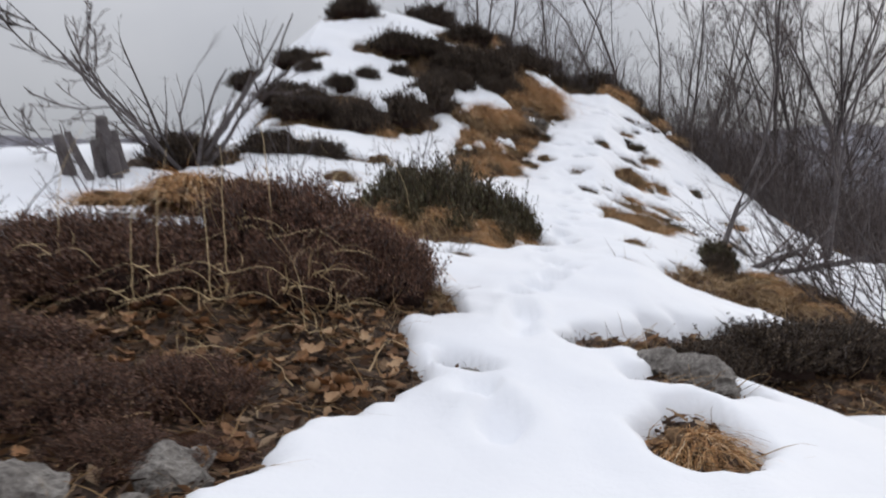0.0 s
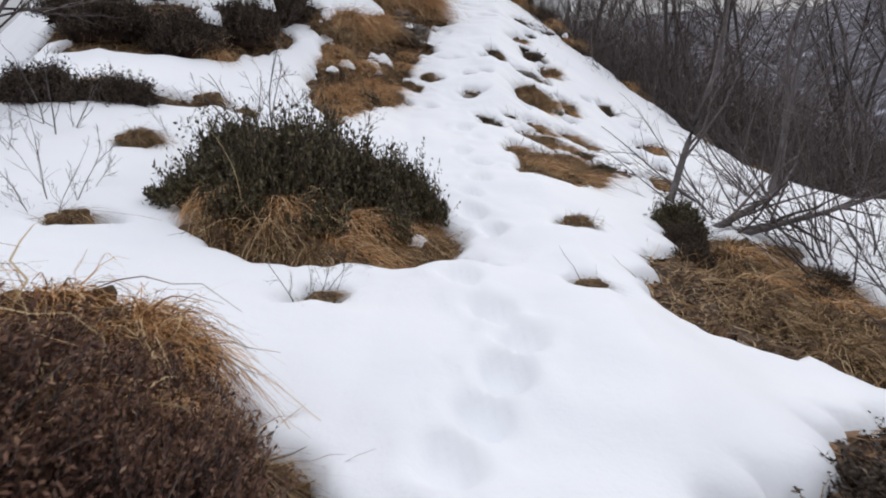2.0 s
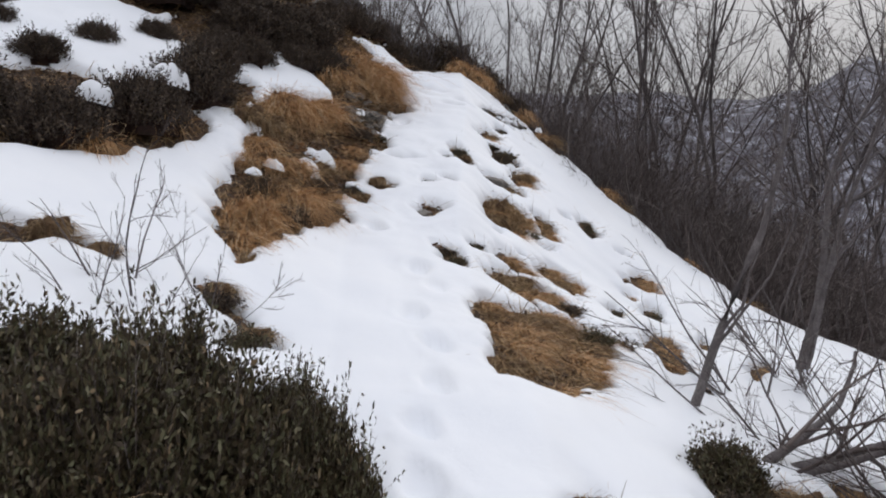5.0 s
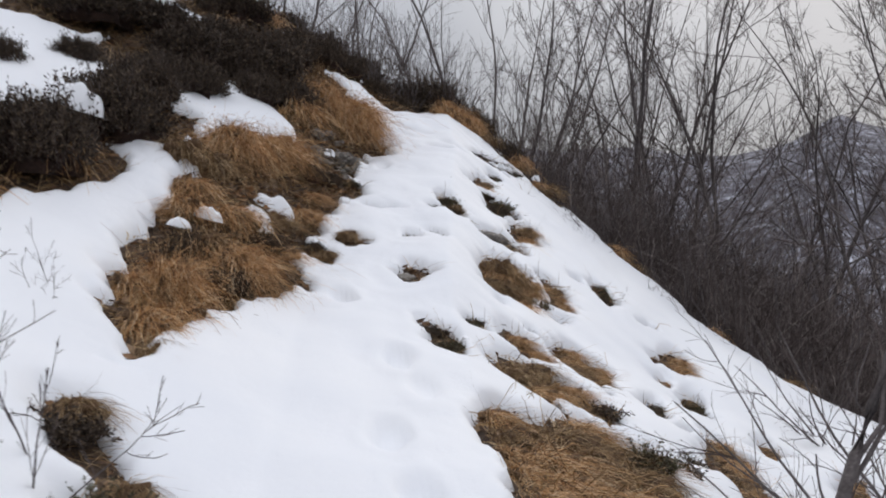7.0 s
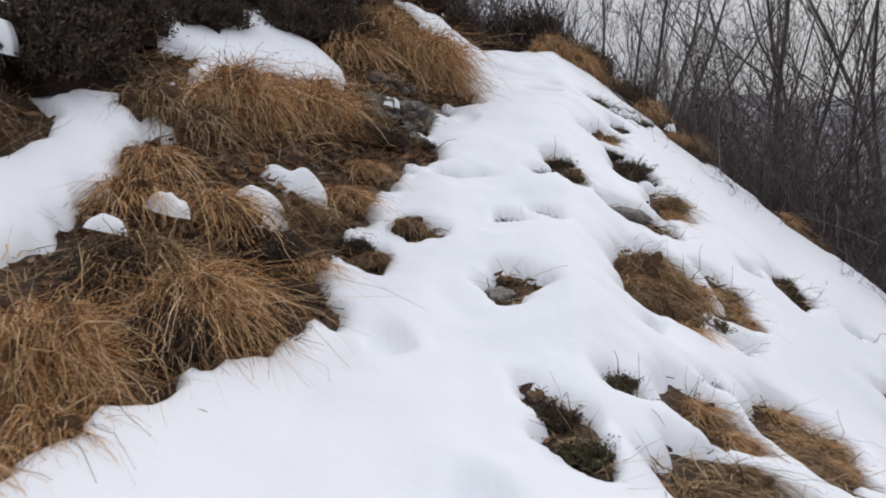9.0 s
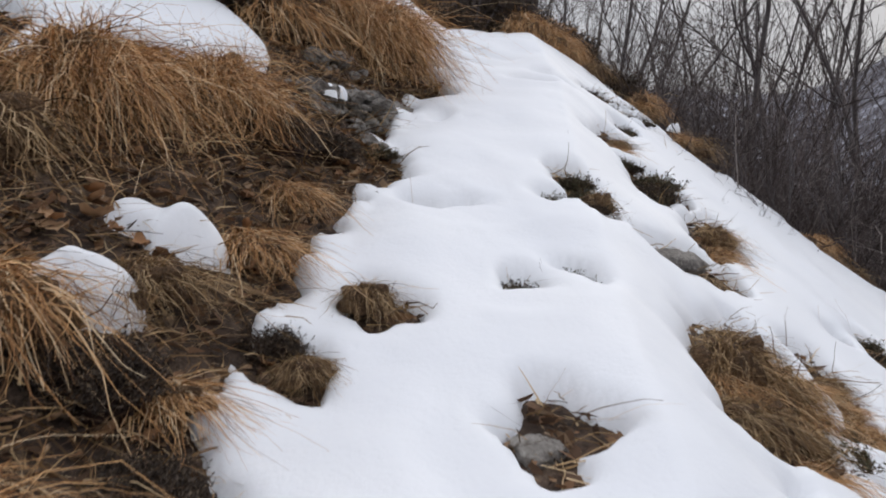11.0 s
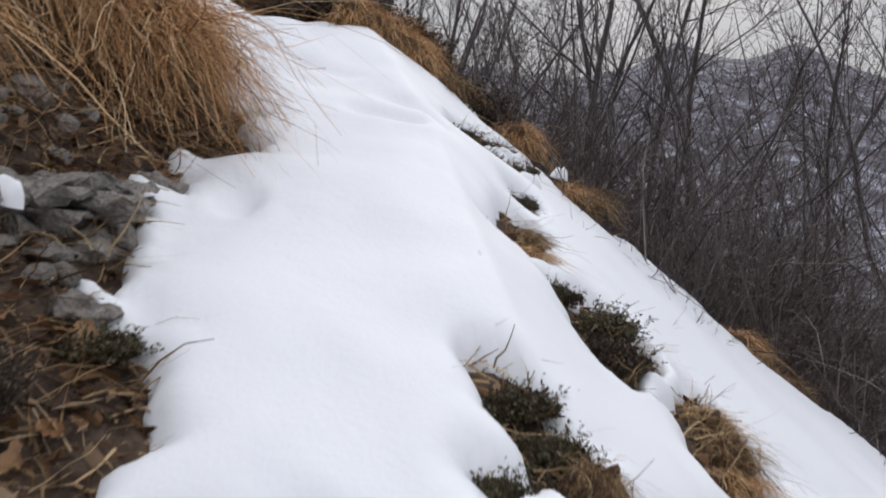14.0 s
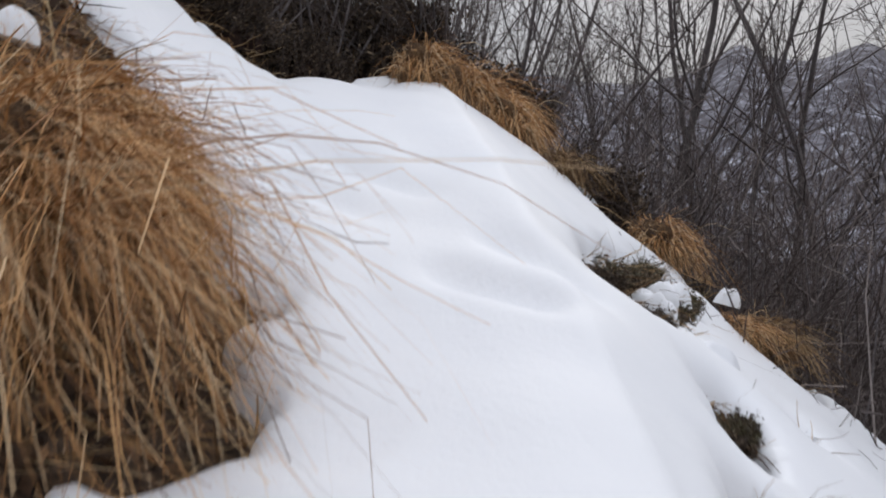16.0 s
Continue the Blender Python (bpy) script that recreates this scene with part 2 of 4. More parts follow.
# straw patches and dark sprig patches on the slope below the path
BARE_STRAW = [
    (3.05, 12.95, 0.5, 0.34, 126), (3.11, 13.71, 0.27, 0.17, 110), (3.73, 13.96, 0.5, 0.26, 73), (2.42, 11.6, 0.6, 0.24, 84), (2.92, 11.75, 0.8, 0.45, 58),
    (3.45, 15.25, 0.62, 0.3, 62), (4.12, 15.62, 0.35, 0.14, 80), (5.45, 15.47, 0.3, 0.19, 59), (4.98, 14.88, 0.16, 0.08, 50), (4.35, 12.64, 1.0, 0.18, 67), (5.37, 13.61, 0.5, 0.08, 62), (5.44, 12.64, 0.7, 0.1, 49), (4.02, 18.32, 0.32, 0.15, 64), (4.26, 17.15, 0.55, 0.15, 64),
]
BARE_SPRIG = [
    (2.3, 13.16, 0.33, 0.12, 100), (2.69, 13.72, 0.12, 0.05, 61), (4.24, 13.58, 0.4, 0.08, 64), (5.12, 14.47, 0.4, 0.12, 57), (5.05, 16.52, 0.4, 0.1, 75), (3.86, 12.31, 0.16, 0.09, 59),
    (3.2, 16.66, 0.36, 0.12, 84), (2.97, 16.52, 0.06, 0.04, 97), (4.1, 17.67, 0.44, 0.16, 62), (4.6, 19.95, 0.55, 0.2, 48), (4.95, 20.3, 0.5, 0.2, 48), (4.4, 19.02, 0.22, 0.07, 45), (3.98, 17.88, 0.08, 0.04, 8), (2.51, 15.51, 0.07, 0.04, 40), (2.79, 15.57, 0.14, 0.035, 111), (4.02, 17.6, 0.3, 0.1, 78),
]
BARE_STONE = [
    (3.72, 16.42, 0.36, 0.2, 35), (2.33, 14.52, 0.19, 0.12, 60), (1.86, 15.3, 0.17, 0.12, 100), (1.62, 14.9, 0.18, 0.11, 30), (2.32, 16.36, 0.17, 0.1, 8), 
]
BARE_RIM = [
    (4.75, 21.72, 0.55, 0.15, 140), (5.3, 21.12, 0.5, 0.15, 130), (5.75, 20.5, 0.45, 0.17, 120), (6.6, 19.3, 0.45, 0.15, 110), (7.4, 17.9, 0.35, 0.15, 110), (7.85, 16.6, 0.35, 0.14, 110), (1.0, 19.5, 1.6, 0.7, 70), (0.1, 18.2, 1.4, 0.6, 50),
]
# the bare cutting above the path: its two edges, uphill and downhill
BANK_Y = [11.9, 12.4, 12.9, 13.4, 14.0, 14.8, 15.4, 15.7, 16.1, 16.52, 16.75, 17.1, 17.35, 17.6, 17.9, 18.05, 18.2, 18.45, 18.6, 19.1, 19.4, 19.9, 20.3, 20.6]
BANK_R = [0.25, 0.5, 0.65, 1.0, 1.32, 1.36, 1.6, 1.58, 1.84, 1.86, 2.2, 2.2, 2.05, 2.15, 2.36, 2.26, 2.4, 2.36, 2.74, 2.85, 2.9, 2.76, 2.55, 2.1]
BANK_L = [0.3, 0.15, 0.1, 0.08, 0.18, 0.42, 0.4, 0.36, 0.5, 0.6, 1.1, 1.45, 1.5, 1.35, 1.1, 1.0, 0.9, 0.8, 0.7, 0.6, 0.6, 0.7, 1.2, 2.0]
BARE_HILL = [
    (1.9, 20.8, 0.7, 0.3, 35), (2.75, 21.5, 0.7, 0.28, 35), (3.5, 22.2, 0.8, 0.3, 25),
    (-2.0, 10.9, 1.3, 0.4, 20), (-3.2, 9.9, 0.8, 0.5, 30), (-1.4, 14.0, 1.6, 0.6, 35), (-0.3, 15.7, 0.9, 0.5, 50), (-2.4, 14.3, 1.4, 0.5, 30), (-1.0, 18.4, 1.2, 0.5, 40), (-3.0, 17.0, 0.7, 0.4, 20), (0.6, 20.8, 1.0, 0.6, 45),
    (1.9, 23.3, 1.6, 0.5, 10), (3.9, 23.2, 1.8, 0.8, 5), (-2.2, 20.5, 1.0, 0.5, 50), (-0.4, 22.3, 1.1, 0.6, 30), (-4.6, 20.0, 0.8, 0.4, 30), (6.3, 22.5, 1.2, 0.8, 20),
]
random.seed(7)
SPECKS = []
while len(SPECKS) < 20:
    y = random.uniform(11, 20.5)
    SPECKS.append((float(along(y, CX)) + random.uniform(0.9, 3.2), y, random.uniform(0.05, 0.14), random.uniform(0.02, 0.045), random.uniform(30, 80)))
BARE = SPECKS + BARE_NEAR + BARE_MID + BARE_STRAW + BARE_SPRIG + BARE_STONE + BARE_RIM + BARE_HILL
# trodden prints down the middle of the path: x, y, depth
PRINTS = [(0.2, 2.86, 0.05), (0.13, 3.24, 0.07), (0.43, 4.38, 0.06), (0.46, 4.71, 0.06), (0.46, 5.2, 0.05), (0.62, 5.5, 0.05), (0.77, 5.81, 0.055), (0.92, 6.14, 0.06), (0.9, 6.6, 0.06), (0.84, 7.1, 0.06), (1.06, 7.56, 0.06), (1.0, 7.85, 0.05), (1.29, 8.45, 0.06), (1.25, 8.9, 0.05), (1.35, 9.5, 0.05), (1.55, 10.1, 0.05), (1.68, 10.78, 0.06), (1.65, 11.5, 0.05), (1.95, 12.1, 0.03), (1.88, 12.57, 0.05), (1.65, 13.85, 0.07), (2.6, 18.1, 0.04)]
# longer slots trodden across the rise near the top: x, y, depth, degrees
SLOTS = [(3.25, 20.3, 0.05, -32), (3.5, 20.05, 0.05, -40), (3.22, 19.9, 0.04, -40), (3.62, 19.2, 0.07, -40), (3.86, 19.38, 0.06, -50), (2.5, 17.95, 0.05, 30), (3.05, 19.1, 0.03, 20)]


def gap(x, y, ovals):
    """Distance from the rim of the nearest oval, below zero inside it."""
    best = np.full(np.shape(x), 9.0)
    for ox, oy, a, b, deg in ovals:
        c, s = math.cos(radians(deg)), math.sin(radians(deg))
        p, q = (x - ox) * c + (y - oy) * s, -(x - ox) * s + (y - oy) * c
        k = np.sqrt((p / a) ** 2 + (q / b) ** 2)
        best = np.minimum(best, (k - 1) * np.hypot(p, q) / np.maximum(k, 0.05) * (k > 0.05) + (k <= 0.05) * -b)
    return best


def snow_gap(x, y):
    wobble = 0.07 * swell(x, y, 0.17, 5.0) + 0.03 * swell(x, y, 0.085, 3.0)
    bx, by = x + 0.06 * swell(x, y, 0.33, 11.0), y + 0.06 * swell(x, y, 0.36, 6.0)
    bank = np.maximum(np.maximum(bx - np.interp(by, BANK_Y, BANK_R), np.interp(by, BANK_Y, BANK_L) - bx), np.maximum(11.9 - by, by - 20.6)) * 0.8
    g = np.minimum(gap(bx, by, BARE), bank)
    g = g + wobble * smooth(0.5, 0.0, np.abs(g))
    return g


def snow_top(x, y):
    """Height of the snow; sinks below the ground inside the bare patches."""
    g = snow_gap(x, y)
    deep = 0.10 + 0.02 * swell(x, y, 1.7, 1.0) + 0.06 * np.exp(-((x - along(y, CX)) / 0.6) ** 2) * smooth(0.1, 0.45, g) + 0.012 * swell(x, y, 0.55, 9.0)
    cover = np.where(g > 0, deep * (1 - np.exp(-np.maximum(g, 0) / 0.05)) + 0.02 * smooth(0, 0.02, g), np.maximum(2.0 * g, -0.25))
    tread = 0
    for px, py, d in PRINTS:
        e = (((x - px) / 0.085) ** 2 + ((y - py) / 0.17) ** 2) * (1 + 0.45 * swell(x, y, 0.16, 3.0))
        tread = tread + d * (1.35 * np.exp(-e ** 3) - 0.25 * np.exp(-((np.sqrt(e) - 1.7) / 0.5) ** 2))
    for px, py, d, deg in SLOTS:
        c, s_ = math.cos(radians(deg)), math.sin(radians(deg))
        p, q = (x - px) * c + (y - py) * s_, (y - py) * c - (x - px) * s_
        tread = tread + d * np.exp(-((p / 0.24) ** 4 + (q / 0.075) ** 2))
    u = x - along(y, CX)
    trough = 0.075 * np.exp(-(u / 0.3) ** 2) * (0.7 + 0.3 * swell(x, y, 0.5, 7.0))
    return land(x, y) + cover - (tread + trough) * smooth(0.05, 0.35, g)


def stretch(lo, hi, step, out_lo, out_hi, grow=1.22):
    """Grid lines, even from lo to hi, then ever wider apart."""
    v, a, s = [], lo, step
    while a > out_lo:
        s *= grow
        a -= s
        v.append(a)
    v = v[::-1] + list(np.arange(lo, hi, step))
    a, s = v[-1], step
    while a < out_hi:
        s *= grow
        a += s
        v.append(a)
    return np.array(v)


def mesh_of(name, verts, faces, mat, flat=False):
    me = bpy.data.meshes.new(name)
    v = np.asarray(verts, np.float32).reshape(-1, 3)
    f = np.asarray(faces, np.int32)
    k = f.shape[1]
    me.vertices.add(len(v))
    me.vertices.foreach_set("co", v.ravel())
    me.loops.add(f.size)
    me.loops.foreach_set("vertex_index", f.ravel())
    me.polygons.add(len(f))
    me.polygons.foreach_set("loop_start", np.arange(0, f.size, k, dtype=np.int32))
    me.polygons.foreach_set("loop_total", np.full(len(f), k, np.int32))
    me.polygons.foreach_set("use_smooth", np.full(len(f), not flat))
    me.update(calc_edges=True)
    me.materials.append(mat)
    return me


def sheet(name, xs, ys, height, mat, keep=None):
    gx, gy = np.meshgrid(xs, ys)
    v = np.stack([gx, gy, height(gx, gy)], -1).reshape(-1, 3)
    i = np.arange(len(xs) * len(ys)).reshape(len(ys), len(xs))
    f = np.stack([i[:-1, :-1], i[:-1, 1:], i[1:, 1:], i[1:, :-1]], -1).reshape(-1, 4)
    if keep is not None:
        f = f[keep(v[f].mean(1))]
        used = np.unique(f)
        back_to = np.zeros(len(v), int)
        back_to[used] = np.arange(len(used))
        v, f = v[used], back_to[f]
    return new(name, mesh_of(name, v, f, mat))


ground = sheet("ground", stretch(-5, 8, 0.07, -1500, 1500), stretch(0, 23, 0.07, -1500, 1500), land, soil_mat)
tagged(ground, "bare brown mountain soil running down into a wooded valley", "ground", kind="structure")
snow = sheet("snow_cover", stretch(-4, 7.2, 0.035, -60, 45, 1.12), stretch(1, 22.5, 0.035, -30, 60, 1.12), snow_top, snow_mat, lambda c: snow_gap(c[:, 0], c[:, 1]) > -0.12)
tagged(snow, "old white melting snow lying on the path and slope", "snow", kind="structure")

az_lines, d_lines = np.radians(np.arange(0, 360.01, 0.5)), np.linspace(110, 560, 40)
gaz, gd = np.meshgrid(az_lines, d_lines)
rv = np.stack([2 + gd * np.sin(gaz), 12 + gd * np.cos(gaz), ridge(gaz, gd) - 60 * smooth(520, 560, gd)], -1).reshape(-1, 3)
ri = np.arange(gaz.size).reshape(gaz.shape)
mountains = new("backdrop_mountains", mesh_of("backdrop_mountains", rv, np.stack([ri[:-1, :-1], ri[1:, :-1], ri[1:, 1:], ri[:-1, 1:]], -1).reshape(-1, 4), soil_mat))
tagged(mountains, "far wooded mountain ridge streaked with snow", "mountains", kind="structure")


# ---- growing things: shared makers ----
def part(name, me, parent, label="", kind=""):
    ob = new(name, me)
    ob.parent = parent
    return tagged(ob, label, kind=kind)


def joined(name, pieces, mat):
    """One mesh of several (verts, faces) pieces with the same number of corners."""
    vs, fs, k = [], [], 0
    for v, f in pieces:
        vs.append(np.asarray(v).reshape(-1, 3))
        fs.append(np.asarray(f) + k)
        k += len(vs[-1])
    return mesh_of(name, np.concatenate(vs), np.concatenate(fs), mat)


def strips(p, width):
    """Flat blades along the lines p (count, points, 3), tapering to the tip."""
    n, k, _ = p.shape
    run = np.gradient(p, axis=1)
    side = np.cross(run, np.random.normal(size=(n, 1, 3)) * 0.6 + np.array([0, 0, 1.0]))
    side /= np.linalg.norm(side, axis=2, keepdims=True) + 1e-9
    w = width[:, None, None] * np.linspace(1, 0.25, k)[None, :, None]
    v = np.stack([p - side * w, p + side * w], 2)
    i = np.arange(n * k * 2).reshape(n, k, 2)
    f = np.stack([i[:, :-1, 0], i[:, :-1, 1], i[:, 1:, 1], i[:, 1:, 0]], -1).reshape(-1, 4)
    return v.reshape(-1, 3), f


def tubes(p, radius, sides):
    """Round stems along the lines p (count, points, 3) with radii (count, points)."""
    n, k, _ = p.shape
    run = np.gradient(p, axis=1)
    run /= np.linalg.norm(run, axis=2, keepdims=True) + 1e-9
    ref = np.where(np.abs(run[..., 2:3]) > 0.9, np.array([1.0, 0, 0]), np.array([0, 0, 1.0]))
    a = np.cross(run, ref)
    a /= np.linalg.norm(a, axis=2, keepdims=True) + 1e-9
    c = np.cross(run, a)
    th = np.linspace(0, 2 * np.pi, sides, endpoint=False)
    ring = a[:, :, None] * np.cos(th)[:, None] + c[:, :, None] * np.sin(th)[:, None]
    v = p[:, :, None] + ring * radius[:, :, None, None]
    i = np.arange(n * k * sides).reshape(n, k, sides)
    j = np.roll(i, -1, 2)
    f = np.stack([i[:, :-1], j[:, :-1], j[:, 1:], i[:, 1:]], -1).reshape(-1, 4)
    return v.reshape(-1, 3), f


def dome(r, h, rough, seed, rings=10, around=20, flare=1.0):
    """A lumpy low mound, open below, sunk a little into the ground."""
    t, a = np.linspace(0.02, 1, rings), np.linspace(0, 2 * np.pi, around, endpoint=False)
    gt, ga = np.meshgrid(t, a, indexing="ij")
    lump = 1 + rough * swell(np.cos(ga) * gt * 3, np.sin(ga) * gt * 3, 0.7, seed)
    rad = r * np.sin(gt * np.pi / 2) ** flare * lump
    z = h * np.cos(gt * np.pi / 2) * lump - 0.12 * gt ** 3
    v = np.stack([rad * np.cos(ga), rad * np.sin(ga), z], -1)
    i = np.arange(rings * around).reshape(rings, around)
    j = np.roll(i, -1, 1)
    f = np.stack([i[:-1], j[:-1], j[1:], i[1:]], -1).reshape(-1, 4)
    return v.reshape(-1, 3), f


def unit_noise(n):
    d = np.random.normal(size=(n, 3))
    return d / np.linalg.norm(d, axis=1, keepdims=True)


def make_tussock(mat, blades, flop, seed, thick=0.007, tangle=1.0):
    """A grass tussock a metre across and a metre high, combed towards +x (downhill); scaled where it is set."""
    np.random.seed(seed)
    root = new("grass_tussock")
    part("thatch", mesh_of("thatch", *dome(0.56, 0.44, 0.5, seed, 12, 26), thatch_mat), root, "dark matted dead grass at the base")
    n, k = blades, 7
    a, q = np.random.uniform(0, 2 * np.pi, n), np.sqrt(np.random.uniform(0, 1, n)) * 0.55
    base = np.stack([q * np.cos(a), q * np.sin(a), 0.48 * np.cos(q / 0.62 * np.pi / 2)], -1)
    out = np.stack([np.cos(a), np.sin(a), np.zeros(n)], -1) + np.random.normal(size=(n, 3)) * [0.5, 0.5, 0.1] + [flop, 0, 0]
    out[:, 2] = 0
    size = np.random.uniform(0.28, 0.9, n)[:, None, None]
    s = np.linspace(0, 1, k)[None, :, None]
    lift, drop = np.random.uniform(0.2, 0.9, n)[:, None, None], np.random.uniform(0.8, 1.6, n)[:, None, None]
    # locks: blades gather into strands that hang together
    lock = np.random.normal(size=(40, 3)) * [0.42, 0.42, 0.15]
    out = out + lock[np.random.randint(0, 40, n)]
    p = base[:, None] + out[:, None] * size * (0.34 * s + 0.20 * s ** 2) + np.array([0, 0, 1.0]) * size * (lift * s - drop * s ** 2)
    p = p + np.cumsum(np.random.normal(size=(n, k, 3)) * np.random.uniform(0.02, 0.085, (n, 1, 1)) * tangle, axis=1) * s
    p[..., 2] = np.maximum(p[..., 2], -0.12 - 0.3 * np.maximum(p[..., 0], 0) + np.random.uniform(0, 0.06, (n, 1)))
    part("grass", mesh_of("grass", *strips(p, np.random.uniform(0.5, 1.4, n) * thick), mat), root, kind="stuff")
    return root


def make_wiry_grass(mat, count, seed):
    """A few long curling pale blades, a metre high."""
    np.random.seed(seed)
    root = new("wiry_grass")
    way = np.random.normal(size=(count, 3)) * [0.7, 0.7, 0.2] + [0.3, 0, 0.8]
    p = grown(np.random.normal(size=(count, 3)) * [0.12, 0.12, 0] - [0, 0, 0.05], way / np.linalg.norm(way, axis=1, keepdims=True), np.random.uniform(0.7, 1.6, count), 12, 0.22, -1.5)
    for k in range(count):
        part("blade", mesh_of("blade", *strips(p[k:k + 1], np.array([0.0065])), mat), root)
    return root


def make_heath(mat, core, sprigs, leaf, seed, leggy=0.0, body=1.0):
    """A low evergreen or heather bush a metre across and a metre high, made of leafy sprigs round a dark dome for the
    inner shade.
    """
    np.random.seed(seed)
    root = new("heath_bush")
    # dark dome in place of the shade between the sprigs
    part("shade_core", mesh_of("shade_core", *dome(0.6 * body, 0.52 * body, 0.35, seed), core), root, "dark dome painted for the shade among the inner stems")
    n = sprigs
    d = unit_noise(n)
    d[:, 2] = np.abs(d[:, 2]) * 1.1
    d /= np.linalg.norm(d, axis=1, keepdims=True)
    lump = 1 + 0.34 * swell(d[:, 0] * 3, d[:, 1] * 3, 0.6, seed)
    start = d * np.array([0.72, 0.72, 0.62 * body]) * lump[:, None] * np.random.uniform(0.75, 1.0, n)[:, None]
    way = d * 0.7 + np.array([0, 0, 0.75]) + np.random.normal(size=(n, 3)) * 0.35
    way /= np.linalg.norm(way, axis=1, keepdims=True)
    size = np.random.uniform(0.14, 0.32, n) * (1 + leggy * (np.random.uniform(0, 1, n) > 0.9))
    s = np.linspace(0, 1, 3)[None, :, None]
    p = start[:, None] + way[:, None] * size[:, None, None] * s
    part("stemwork", mesh_of("stemwork", *strips(p, np.full(n, 0.004)), twig_mat), root, kind="stuff")
    m = 11
    at = np.random.uniform(0.15, 1.05, (n, m))[..., None]
    c = start[:, None] + way[:, None] * size[:, None, None] * at
    ld = unit_noise(n * m).reshape(n, m, 3) * 0.9 + way[:, None] * 0.8
    ld /= np.linalg.norm(ld, axis=2, keepdims=True)
    sd = np.cross(ld, unit_noise(n * m).reshape(n, m, 3))
    sd /= np.linalg.norm(sd, axis=2, keepdims=True) + 1e-9
    ln = leaf * np.random.uniform(0.7, 1.4, (n, m, 1))
    v = np.stack([c, c + ld * ln * 0.5 + sd * ln * 0.2, c + ld * ln, c + ld * ln * 0.5 - sd * ln * 0.2], 2)
    part("foliage", mesh_of("foliage", v.reshape(-1, 3), np.arange(n * m * 4).reshape(-1, 4), mat), root, kind="stuff")
    return root


def grown(starts, ways, lengths, points, bend, lift):
    """Wandering lines from starts along ways."""
    n = len(starts)
    w = ways[:, None] + np.cumsum(np.random.normal(size=(n, points, 3)) * bend, axis=1) + np.array([0, 0, 1.0]) * lift * np.linspace(0, 1, points)[None, :, None]
    w /= np.linalg.norm(w, axis=2, keepdims=True)
    step = (lengths / (points - 1))[:, None, None] * w
    step[:, 0] = 0
    return starts[:, None] + np.cumsum(step, axis=1)


def shoots(p, r, per, low, reach, out, bend, lift, points, thin):
    """Side shoots off every line in p: their lines and radii."""
    n, k, _ = p.shape
    t = np.random.uniform(low, 0.98, (n, per)) * (k - 1)
    i = np.minimum(t.astype(int), k - 2)
    g = (t - i)[..., None]
    rows = np.arange(n)[:, None]
    at = p[rows, i] * (1 - g) + p[rows, i + 1] * g
    along_way = p[rows, i + 1] - p[rows, i]
    along_way /= np.linalg.norm(along_way, axis=2, keepdims=True) + 1e-9
    way = along_way + unit_noise(n * per).reshape(n, per, 3) * out
    way /= np.linalg.norm(way, axis=2, keepdims=True)
    whole = np.linalg.norm(np.diff(p, axis=1), axis=2).sum(1)[:, None]
    size = whole * reach * (1.05 - 0.6 * t / (k - 1)) * np.random.uniform(0.6, 1.2, (n, per))
    rr = (r[rows, i] * thin).reshape(-1)
    q = grown(at.reshape(-1, 3), way.reshape(-1, 3), size.reshape(-1), points, bend, lift)
    return q, rr[:, None] * np.linspace(1, 0.3, points)[None, :]


def make_tree(height, stems, seed, lean=(0, 0), twiggy=(10, 9, 7), girth=0.0066):
    """A bare broad-leaved tree: one or more trunks, limbs, boughs and fine twigs."""
    np.random.seed(seed)
    root = new("bare_tree")
    for k in range(stems):
        way = np.array([[np.random.normal() * 0.12 * (stems > 1) + lean[0], np.random.normal() * 0.12 * (stems > 1) + lean[1], 1.0]])
        h = height * np.random.uniform(0.8, 1.05)
        p = grown(np.array([[np.random.normal() * 0.12 * (stems > 1), np.random.normal() * 0.12 * (stems > 1), -0.3]]), way, np.array([h]), 14, 0.1, 0.3)
        r = (girth * h * np.linspace(1, 0.1, 14) ** 0.9)[None]
        part("trunk", mesh_of("trunk", *tubes(p, r, 7), bark_mat), root)
        limb, lr = shoots(p, r, twiggy[0], 0.25, 0.42, 0.75, 0.12, 0.6, 8, 0.45)
        bough, br = shoots(limb, lr, twiggy[1], 0.12, 0.5, 0.8, 0.12, 0.4, 6, 0.5)
        fine, fr = shoots(bough, br, twiggy[2], 0.05, 0.6, 0.9, 0.13, 0.15, 4, 0.6)
        for j in range(len(limb)):
            part("limb", mesh_of("limb", *tubes(limb[j:j + 1], np.maximum(lr[j:j + 1], 0.007), 5), bark_mat), root)
        part("twigwork", joined("twigwork", [tubes(bough, np.maximum(br, 0.0045), 3), strips(fine, np.full(len(fine), 0.0046))], twig_mat), root, "fine leafless twigs", "stuff")
    return root


